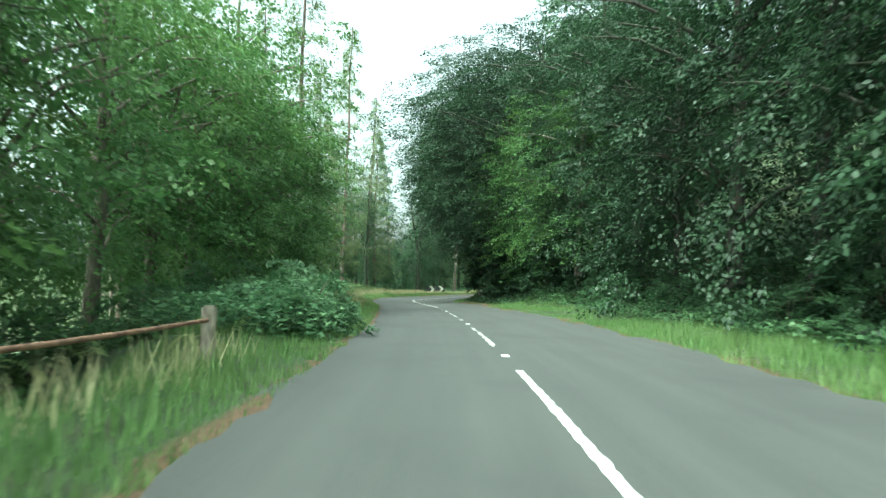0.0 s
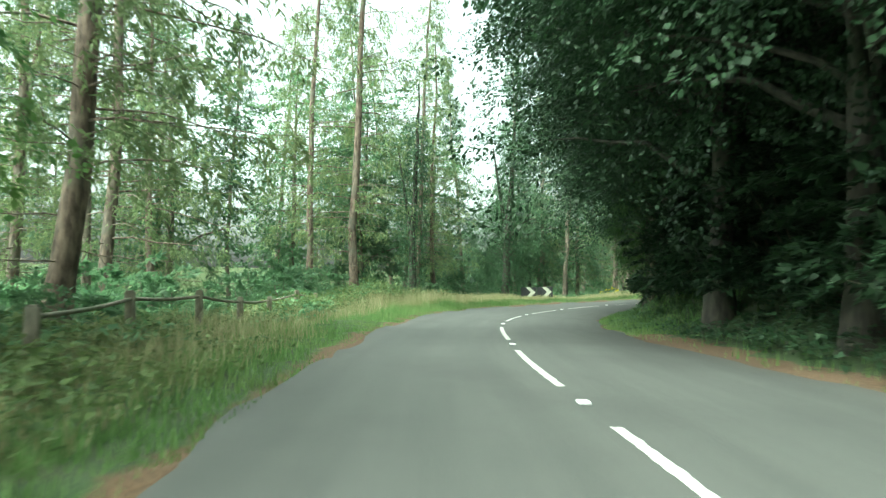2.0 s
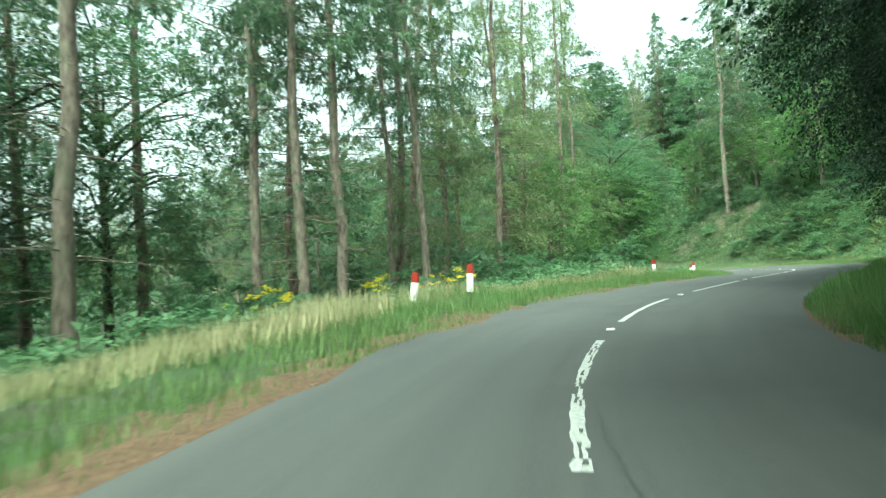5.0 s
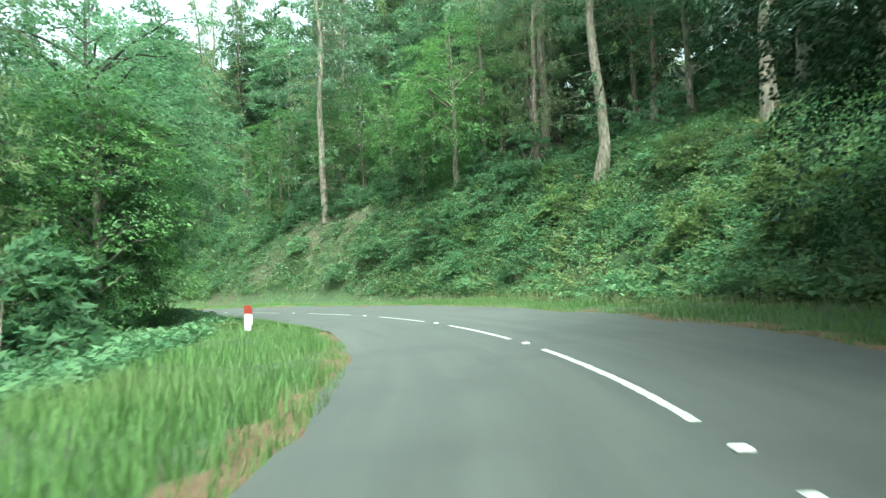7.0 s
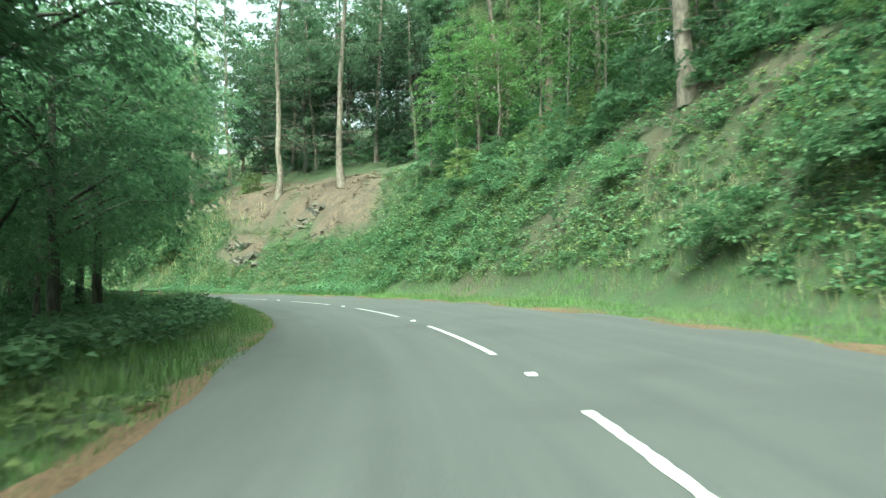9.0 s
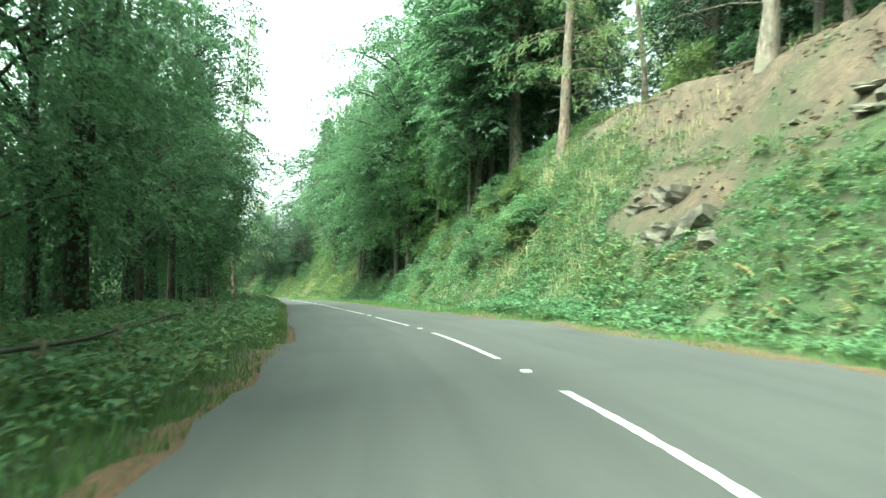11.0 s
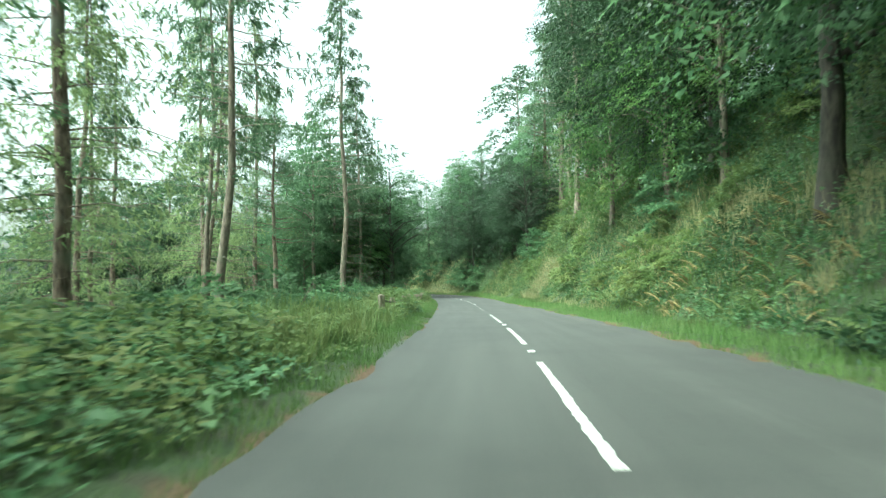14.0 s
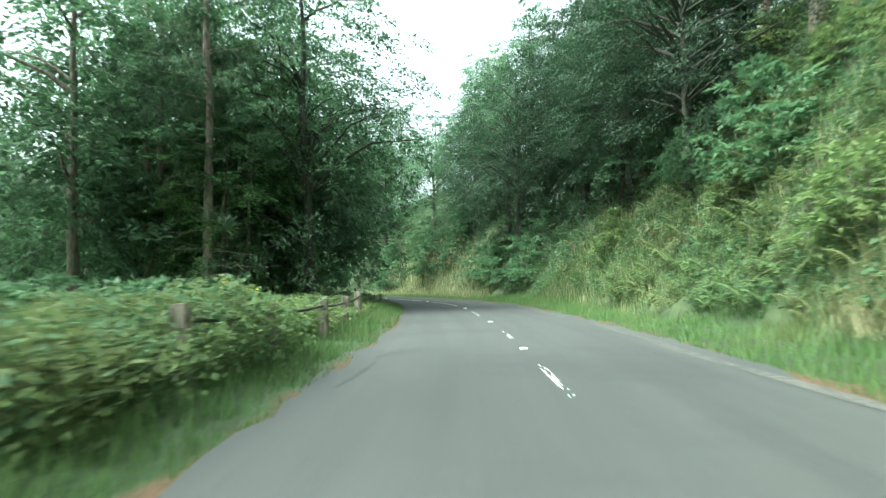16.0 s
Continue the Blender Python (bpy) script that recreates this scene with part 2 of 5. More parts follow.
def smooth_line(k, n=26):
    """Catmull-Rom through the points of k, n steps to a span."""
    p = np.vstack([2 * k[0] - k[1], k, 2 * k[-1] - k[-2]])
    u = (np.arange(n) / n)[:, None]
    spans = [0.5 * (2 * p[i] + (p[i + 1] - p[i - 1]) * u + (2 * p[i - 1] - 5 * p[i] + 4 * p[i + 1] - p[i + 2]) * u**2
                    + (3 * p[i] - p[i - 1] - 3 * p[i + 1] + p[i + 2]) * u**3) for i in range(1, len(p) - 2)]
    return np.vstack([*spans, k[-1:]])


ROAD = smooth_line(LINE)
ROAD_S = np.r_[0, np.cumsum(np.linalg.norm(np.diff(ROAD[:, :2], axis=0), axis=1))]
ROAD_T = np.gradient(ROAD[:, :2], axis=0)
ROAD_T /= np.linalg.norm(ROAD_T, axis=1)[:, None]
ROAD_END = float(ROAD_S[-1])


def table(s, *pairs):
    return np.interp(s, [p[0] for p in pairs], [p[1] for p in pairs])


def left_edge(s):
    return table(s, (0, 2.75), (46, 2.75), (56, 2.88), (75, 3.2), (97, 3.25), (114, 3.35), (124, 2.7), (135, 2.65), (146, 3.0), (165, 3.3), (184, 3.4), (195, 3.8),
                 (206, 3.95), (218, 3.5), (238, 3.65), (256, 3.45), (272, 2.92), (285, 2.65), (298, 2.5), (316, 2.5), (340, 2.65), (352, 2.7), (362, 2.6), (380, 2.5))


def right_edge(s):
    return table(s, (0, 3.5), (46, 3.55), (55, 3.75), (66, 3.8), (77, 3.4), (87, 3.8), (100, 3.55), (113, 3.6), (122, 3.5), (131, 3.2), (140, 3.15),
                 (158, 3.5), (174, 3.85), (184, 4.3), (197, 4.45), (211, 4.3), (223, 3.95), (237, 3.8), (246, 3.95), (254, 3.6), (262, 3.2), (270, 2.95), (280, 3.1), (290, 3.3),
                 (300, 3.4), (308, 3.15), (317, 3.25), (336, 3.25), (343, 2.85), (352, 2.65), (380, 2.6))


def camber(s):
    """How much the road tilts: its right side up in the left-hand bends."""
    return table(s, (90, 0.0), (108, -0.03), (138, -0.03), (158, 0.0), (176, 0.04), (212, 0.04), (235, 0.025), (258, 0.02), (275, 0.0))


def place_xy(s, d):
    """The plan of points s metres along the line and d metres to its right."""
    s, d = np.asarray(s, float), np.asarray(d, float)
    c = np.stack([np.interp(s, ROAD_S, ROAD[:, i]) for i in (0, 1)], -1)
    t = np.stack([np.interp(s, ROAD_S, ROAD_T[:, i]) for i in (0, 1)], -1)
    return c + d[..., None] * np.stack([t[..., 1], -t[..., 0]], -1)


def rough_field(x, y):
    """Gentle unevenness of the ground, in metres, by place."""
    return (0.5 * np.sin(0.31 * x + 0.17 * y) + 0.5 * np.sin(0.23 * y - 0.29 * x + 1.3) + 0.35 * np.sin(0.9 * x + 0.7 * y + 0.5)
            + 0.25 * np.sin(1.9 * x - 1.3 * y) + 0.18 * np.sin(2.9 * y + 2.3 * x + 2.0))


def height(s, d):
    """The ground's height beside the road."""
    s, d = np.asarray(s, float), np.asarray(d, float)
    base, k = np.interp(s, ROAD_S, ROAD[:, 2]), camber(s)
    right, left = d - right_edge(s), -d - left_edge(s)
    foot = table(s, (30, 3.5), (60, 2.8), (76, 2.2), (84, 1.2), (98, 1.4), (120, 0.9), (140, 0.7), (158, 2.4), (180, 3.2), (196, 2.2), (215, 1.4), (240, 1.8), (256, 1.7), (270, 1.2),
                 (290, 1.3), (320, 1.6), (352, 1.7), (380, 1.5))
    steep = table(s, (30, 0.2), (60, 0.35), (80, 0.7), (98, 0.95), (120, 1.4), (145, 1.4), (165, 0.9), (184, 1.0), (197, 1.3), (209, 1.75), (222, 1.7), (232, 1.4), (246, 1.35), (254, 1.5), (263, 1.7), (272, 1.5),
                  (290, 1.3), (308, 1.4), (316, 1.5), (330, 1.5), (352, 1.6), (380, 1.5))
    top = table(s, (30, 2.0), (60, 3.0), (80, 4.0), (120, 5.0), (150, 5.5), (175, 6.5), (230, 7.5), (250, 8.5), (300, 7.5), (340, 9.0), (356, 10.0), (380, 10.0), (425, 4.0))
    x = right - foot
    bank = np.where(x > 0, steep * (np.sqrt(x * x + 0.5) - 0.707), 0)
    bank = np.minimum(bank, top + np.minimum(0.42 * np.maximum(x - top / steep, 0), table(s, (20, 6), (100, 14), (170, 24), (380, 24), (420, 0))))
    up = 0.04 + 0.05 * np.clip(right, 0, 4) + bank
    fall = table(s, (40, 0.3), (100, 0.22), (160, 0.18), (200, 0.25), (300, 0.35), (400, 0.25))
    hollow = table(s, (47, 1.5), (52, 0.0)) * np.clip((left - 1.9) / 1.5, 0, 1)
    y = np.maximum(left - 3.4, 0)
    down = 0.04 + 0.07 * np.clip(left, 0, 2.5) - fall * np.minimum(y, 18) - 0.35 * np.clip(y - 18, 0, 60) - hollow
    side = np.where(d > 0, np.where(right > 0, up, 0), np.where(left > 0, down, 0))
    p = place_xy(s, d)
    off = np.clip(np.maximum(right, left), 0, 4) / 4
    return base + k * np.clip(d, -left_edge(s), right_edge(s)) + side + 0.22 * off * rough_field(p[..., 0], p[..., 1])


def earth_bare(s, d):
    """Where the right-hand bank has slipped and shows bare soil: 0 to 1."""
    p = place_xy(s, d)
    wob = 0.3 * rough_field(p[..., 0] * 1.6, p[..., 1] * 1.6) + 0.2 * rough_field(p[..., 1] * 4.1, p[..., 0] * 3.7)
    a = 1 - np.maximum(np.abs(s - 251.5) / 13.5, np.abs(d - 12.6) / 3.4) ** 2
    b = 0.45 * (1 - np.maximum(np.abs(s - 216 + 2.0 * (d - 9)) / 4.5, np.abs(d - 9.0) / 3.4) ** 2)
    ledge = 1 - np.maximum(np.abs(s - 253.0) / 2.8, np.abs(d - 8.4) / 0.9) ** 2
    c = 0.3 * (1 - np.maximum(np.abs(s - 274) / 7, np.abs(d - 8.2) / 2.4) ** 2)
    return np.maximum(np.clip((np.maximum(a, ledge) + wob) * 2.2, 0, 1), 0.6 * np.clip((np.maximum(b, c) + wob) * 2.0, 0, 1))


def fast_mesh(name, verts, faces, mat, uv=None):
    """A mesh from arrays: verts (n, 3), faces (m, 3 or 4); uv by corner."""
    verts, faces = np.asarray(verts, np.float32), np.asarray(faces, np.int32)
    me = bpy.data.meshes.new(name)
    me.vertices.add(len(verts))
    me.vertices.foreach_set("co", verts.ravel())
    me.loops.add(faces.size)
    me.loops.foreach_set("vertex_index", faces.ravel())
    me.polygons.add(len(faces))
    me.polygons.foreach_set("loop_start", np.arange(0, faces.size, faces.shape[1], dtype=np.int32))
    if uv is not None:
        me.uv_layers.new(name="UVMap").data.foreach_set("uv", np.asarray(uv, np.float32).ravel())
    me.materials.append(mat)
    me.update(calc_edges=True)
    return me


def part(name, me, parent=None, label=""):
    ob = new(name, me)
    ob.parent = parent
    return tagged(ob, label)


def grid_faces(rows, cols):
    i = np.arange(rows - 1)[:, None] * cols + np.arange(cols - 1)
    return np.stack([i, i + 1, i + cols + 1, i + cols], -1).reshape(-1, 4)


def sweep(s, offsets, lift=0.0, flip=False):
    """A sheet along the road: rows at s, columns at offsets(s) -> (rows, cols) metres to the right."""
    d = offsets(s)
    sg = np.repeat(s[:, None], d.shape[1], 1)
    v = np.concatenate([place_xy(sg, d), (height(sg, d) + lift)[..., None]], -1)
    f = grid_faces(*d.shape)
    if flip:
        f = f[:, ::-1]
    return d, sg, v.reshape(-1, 3), f


def smooth(me):
    me.polygons.foreach_set("use_smooth", np.ones(len(me.polygons), bool))
    return me


# ---- ground, carriageway, verges ----
along = np.arange(0, ROAD_END, 0.8)
W_ROAD = np.array([0, 0.03, 0.1, 0.2, 0.32, 0.45, 0.6, 0.75, 0.88, 0.96, 1.0])
rng = np.random.default_rng(5)
ragged_l, ragged_r = (np.convolve(rng.normal(0, 0.16, len(along)), np.ones(3) / 3, "same") for _ in range(2))
d, sg, v, f = sweep(along, lambda s: -(left_edge(s) + ragged_l)[:, None] + (left_edge(s) + ragged_l + right_edge(s) + ragged_r)[:, None] * W_ROAD, 0.03, True)
uv = np.stack([d, sg], -1).reshape(-1, 2)[f.ravel()]
tagged(new("road", smooth(fast_mesh("road", v, f, ASPHALT, uv))), "worn grey asphalt country road with faded centre marking", "road", kind="structure")

haunch = np.arange(318, 374, 0.8)
g_edge = np.random.default_rng(6)
inner = np.convolve(g_edge.normal(0.2, 0.12, len(haunch)), np.ones(3) / 3, "same").clip(0.05, 0.4)
d, sg, v, f = sweep(haunch, lambda s: np.stack([right_edge(s) - 0.06 - inner, right_edge(s) - 0.06], 1), 0.036, True)
tagged(new("road_edge", fast_mesh("road_edge", v, f, HAUNCH)), "pale gritty strip along the edge of the asphalt", "road edge", kind="structure")

OUT = np.array([-0.45, -0.1, 0.12, 0.35, 0.7, 1.1, 1.6, 2.2, 3.0, 4.0, 5.0, 6.0, 7.0, 8.0, 9.5, 11.0, 12.5])
for name, sign, edge in (("verge_left", -1, left_edge), ("verge_right", 1, right_edge)):
    d, sg, v, f = sweep(along, lambda s: sign * (edge(s)[:, None] + OUT), 0.0, sign > 0)
    v = v.reshape(*d.shape, 3)
    v[:, 0, 2] -= 0.1
    if sign > 0:
        v[:, 4:, 2] += 0.13 * earth_bare(sg, d)[:, 4:] * rng.normal(0, 1, v[:, 4:, 2].shape).clip(-1.3, 1.3)
    v[:, 2:, 2] += 0.05 * rng.normal(0, 1, v[:, 2:, 2].shape).clip(-1.2, 1.2)
    uv = np.stack([sign * d - edge(sg), sg], -1).reshape(-1, 2)[f.ravel()]
    me = smooth(fast_mesh(name, v.reshape(-1, 3), f if sign > 0 else f[:, ::-1], VERGE, uv if sign > 0 else np.stack([sign * d - edge(sg), sg], -1).reshape(-1, 2)[f[:, ::-1].ravel()]))
    me.attributes.new("earth", "FLOAT", "POINT").data.foreach_set("value", earth_bare(sg, d).astype(np.float32).ravel() if sign > 0 else np.zeros(d.size, np.float32))
    wide = table(sg, (40, 0.6), (78, 0.5), (100, 0.9), (112, 1.5), (165, 1.5), (185, 0.8), (235, 0.8), (262, 0.8), (300, 0.55), (312, 0.4), (380, 0.45)) if sign < 0 else \
        table(sg, (40, 0.9), (76, 0.7), (79, 0.8), (83, 2.0), (96, 2.0), (100, 0.6), (150, 0.8), (165, 1.3), (260, 1.0), (300, 0.8), (380, 0.6))
    me.attributes.new("litter", "FLOAT", "POINT").data.foreach_set("value", wide.astype(np.float32).ravel())
    tagged(new(name, me), "grassy verge with brown leaf litter along the asphalt" if sign < 0 else "grassy verge and steep bank with patches of bare soil", "verge", kind="structure")

gx = np.r_[-3000, -1500, -800, -400, -250, np.arange(-150, 221, 3.0), 300, 500, 900, 1600, 3000]
gy = np.r_[-3000, -1500, -800, -400, -220, np.arange(-120, 460, 3.0), 560, 800, 1200, 1800, 3000]
GX, GY = np.meshgrid(gx, gy)
flat = np.stack([GX.ravel(), GY.ravel()], 1)
coarse = ROAD[::4]
near = np.concatenate([((chunk[:, None] - coarse[None, :, :2]) ** 2).sum(-1).argmin(1) for chunk in np.array_split(flat, 20)]) * 4
off = flat - ROAD[near, :2]
gd = off[:, 0] * ROAD_T[near, 1] - off[:, 1] * ROAD_T[near, 0]
gd = np.where(gd < 0, -1, 1) * np.maximum(np.linalg.norm(off, axis=1), np.abs(gd))
gz = height(ROAD_S[near], gd)
out_d = np.maximum(gd - right_edge(ROAD_S[near]), -gd - left_edge(ROAD_S[near]))
gz -= 0.9 * np.clip((12.5 - out_d) / 3, 0, 1)
f = grid_faces(len(gy), len(gx))
tagged(new("ground", smooth(fast_mesh("ground", np.c_[flat, gz], f, FOREST_FLOOR))), "dark woodland floor of leaf mould and moss", "ground", kind="structure")

# ---- centre marking: worn dashes, and studs in the gaps ----
DASHES = [9, 18, 27, 36, 43.4, 53.2, 62.2, 65.6, 73.2, 78.5, 86, 93.6, 103.8, 113.2, 122.2, 131, 140, 149.2, 158, 166, 174.6, 183.9, 194.3, 204.8, 215, 225.2, 234.9, 244.4,
          253.9, 263.4, 272.6, 281.9, 292, 302, 311.5, 320.9, 328.4, 335, 338.3, 342.3, 350.3, 357.2, 366, 375, 384, 393]
WORN = {131: 6.2, 53.2: 6.0, 62.2: 3.0, 65.6: 4.2, 73.2: 4.2, 78.5: 5.1, 86: 4.8, 93.6: 5.8, 311.5: 6.0, 320.9: 5.3, 328.4: 0.9, 335: 1.6, 338.3: 1.9, 342.3: 1.3, 350.3: 2.7, 357.2: 2.0, 366: 3.0}
WHOLE = (78.5, 86, 93.6, 311.5, 320.9)
rng = np.random.default_rng(11)
dash_tag = dict(category="road marking", group="centre line dashes", kind="structure")
for s0 in DASHES:
    length = WORN.get(s0, 6.2)
    worn = s0 in WORN and s0 not in WHOLE
    n = int(length / 0.12)
    ss = np.linspace(s0, s0 + length, n)
    cols = 6 if worn else 2
    half = 0.045 if worn and s0 > 300 else 0.055
    dd = np.linspace(-half, half, cols)[None] + rng.normal(0, 0.006, (n, cols))
    sg = np.repeat(ss[:, None], cols, 1)
    z = np.interp(sg, ROAD_S, ROAD[:, 2]) + camber(sg) * dd + 0.036
    v = np.concatenate([place_xy(sg, dd), z[..., None]], -1).reshape(-1, 3)
    f = grid_faces(n, cols)[:, ::-1]
    if worn:
        left_over = {131: 0.75, 62.2: 0.22, 73.2: 0.25, 53.2: 0.7, 65.6: 0.6}.get(s0, 0.5)
        field = rng.normal(0, 1, (n - 1, cols - 1))
        field = field + np.roll(field, 1, 0) + np.roll(field, -1, 0) + 0.7 * np.roll(field, 2, 0) + 1.2 * np.sin(ss[:-1, None] * 3.1 + s0)
        f = f[field.ravel() > np.quantile(field, 1 - left_over)]
    tagged(new("centre_dash", fast_mesh("centre_dash", v, f, PAINT)), "flaking worn white painted dash on asphalt" if worn else "white painted centre dash on asphalt", **dash_tag)


def stud_mesh():
    """A road stud: a low bevelled casing with a white reflector block."""
    bm = bmesh.new()
    bmesh.ops.create_cube(bm, size=1, matrix=Matrix.Diagonal((0.13, 0.16, 0.03, 1)))
    bmesh.ops.bevel(bm, geom=bm.edges[:], offset=0.008, segments=1, affect="EDGES")
    me = bpy.data.meshes.new("casing")
    bm.to_mesh(me)
    me.materials.append(WHITE)
    return me


STUD = stud_mesh()
for a, b in zip(DASHES, DASHES[1:]):
    s0 = (a + WORN.get(a, 6.2) + b) / 2
    if b - a - WORN.get(a, 6.2) < 0.9 or 330 < s0 < 343:
        continue
    x, y = place_xy(s0, 0.0)
    t = np.arctan2(*np.array([np.interp(s0, ROAD_S, ROAD_T[:, i]) for i in (0, 1)]))
    stud = new("road_stud", STUD)
    stud.matrix_world = pose(x, y, np.interp(s0, ROAD_S, ROAD[:, 2]) + 0.045, 0, 0, -math.degrees(t))
    tagged(stud, "low white road stud set in the asphalt", "road stud", "road studs")

# ---- plants ----


def unit(v):
    return v / (np.linalg.norm(v, axis=-1, keepdims=True) + 1e-9)


def leaf_quads(pos, along_, normal, length, width):
    """One folded diamond for each leaf: verts and faces."""
    a = unit(along_)
    side = unit(np.cross(normal, a))
    up = np.cross(a, side)
    length, width = length[:, None], width[:, None]
    mid = pos + a * length * 0.45
    v = np.stack([pos, mid + side * width * 0.5 - up * width * 0.12, pos + a * length - up * length * 0.12, mid - side * width * 0.5 - up * width * 0.12], 1)
    return v.reshape(-1, 3), np.arange(len(pos) * 4).reshape(-1, 4)


def leaf_tris(pos, along_, normal, length, width):
    """One pointed blade for each small leaf: verts and faces."""
    a = unit(along_)
    side = unit(np.cross(normal, a)) * width[:, None] * 0.5
    v = np.stack([pos - side, pos + side, pos + a * length[:, None]], 1)
    return v.reshape(-1, 3), np.arange(len(pos) * 3).reshape(-1, 3)


def tubes(name, paths, mat, sides=6):
    """Tapered tubes along polylines, joined: paths of (points, radii)."""
    vs, fs, n0 = [], [], 0
    for pts, rad in paths:
        pts, rad = np.asarray(pts, float), np.asarray(rad, float)
        t = unit(np.gradient(pts, axis=0))
        ref = np.where(np.abs(t[:, 2:]) > 0.9, [[1.0, 0, 0]], [[0, 0, 1.0]])
        a = unit(np.cross(t, ref))
        b = np.cross(t, a)
        th = np.linspace(0, 2 * np.pi, sides, endpoint=False)
        ring = pts[:, None] + rad[:, None, None] * (np.cos(th)[None, :, None] * a[:, None] + np.sin(th)[None, :, None] * b[:, None])
        vs.append(ring.reshape(-1, 3))
        i = np.arange(len(pts) - 1)[:, None] * sides + np.arange(sides)
        j = np.arange(len(pts) - 1)[:, None] * sides + (np.arange(sides) + 1) % sides
        fs.append(np.stack([i, j, j + sides, i + sides], -1).reshape(-1, 4) + n0)
        n0 += len(pts) * sides
    return smooth(fast_mesh(name, np.vstack(vs), np.vstack(fs), mat))


def trunk_path(rng, h, r, bend=0.25, n=12):
    u = np.linspace(0, 1, n)
    wob = np.cumsum(rng.normal(0, bend / n, (n, 2)), 0) * h / 6
    wob -= wob[0]
    flare = 1 + 0.55 * np.exp(-u * h / 0.5)
    return np.c_[wob, u * h - 0.3], r * (1 - 0.82 * u) * flare


def at(path, z):
    return np.array([np.interp(z, path[:, 2], path[:, i]) for i in range(3)])


def sprays(rng, centres, outward, per, radius, size, slim=0.75, droop=0.35, thick=0.16, shape=None):
    """Flattish sprays of leaves round the centres."""
    n = len(centres)
    th, rr = rng.random((n, per)) * 2 * np.pi, np.sqrt(rng.random((n, per)))
    tilt = unit(np.array([0, 0, 1.0]) + 0.55 * outward + rng.normal(0, 0.25, (n, 3)))
    ax = unit(np.cross(tilt, rng.normal(0, 1, (n, 3))))
    ay = np.cross(tilt, ax)
    R = (radius * rng.uniform(0.6, 1.3, n))[:, None]
    flat_ = (rr * R * np.cos(th))[..., None] * ax[:, None] + (rr * R * np.sin(th))[..., None] * ay[:, None]
    pos = centres[:, None] + flat_ + rng.normal(0, thick, (n, per, 3))
    pos[..., 2] -= droop * (rr * R) ** 2 / radius
    way = unit(unit(flat_ + 1e-6) + 0.8 * outward[:, None] + rng.normal(0, 0.5, (n, per, 3)) + np.array([0, 0, -0.35]))
    nrm = unit(tilt[:, None] + rng.normal(0, 0.45, (n, per, 3)))
    L = size * rng.uniform(0.65, 1.35, n * per)
    return (shape or leaf_tris)(pos.reshape(-1, 3), way.reshape(-1, 3), nrm.reshape(-1, 3), L, L * slim)


def fans(rng, centres, outward, per, reach, size, slim=0.55, droop=0.3, shape=None):
    """Flat branchlets that reach outward from the centres: seven pairs of side twigs, with leaves set along them."""
    n = len(centres)
    a = unit(outward + rng.normal(0, 0.3, (n, 3)) * [1, 1, 0.7] + np.array([0, 0, -0.12]))
    w = unit(np.cross(a, unit(np.array([0, 0, 1.0]) + rng.normal(0, 0.22, (n, 3)))))
    up = np.cross(w, a)
    L = (reach * rng.uniform(0.65, 1.3, n))[:, None]
    k = (rng.integers(0, 7, (n, per)) + 0.3) / 7
    q = rng.random((n, per)) ** 0.8
    hand = np.where(rng.random((n, per)) < 0.5, -1.0, 1.0)
    twig = L * (0.5 * (1.05 - k) ** 0.7 + 0.06)
    x, y = (k - 0.5) * L + 0.6 * q * twig, hand * q * twig
    far = np.hypot(x + 0.5 * L, y)
    pos = centres[:, None] + x[..., None] * a[:, None] + y[..., None] * w[:, None] + rng.normal(0, 0.035, (n, per, 3)) * reach
    pos[..., 2] -= droop * far**2 / L
    way = unit(0.75 * a[:, None] + (hand * 0.7)[..., None] * w[:, None] + rng.normal(0, 0.4, (n, per, 3)) + np.array([0, 0, -0.25]))
    nrm = unit(up[:, None] + rng.normal(0, 0.33, (n, per, 3)))
    size = size * rng.uniform(0.65, 1.35, n * per)
    return (shape or leaf_tris)(pos.reshape(-1, 3), way.reshape(-1, 3), nrm.reshape(-1, 3), size, size * slim)


def woody(root, paths, bark, sides):
    """The trunk, and the limbs that grow from it."""
    part("trunk", tubes("trunk", paths[:1], bark, sides + 3), root)
    tagged(part("branchwork", tubes("branchwork", paths[1:], bark, 4), root), kind="stuff")


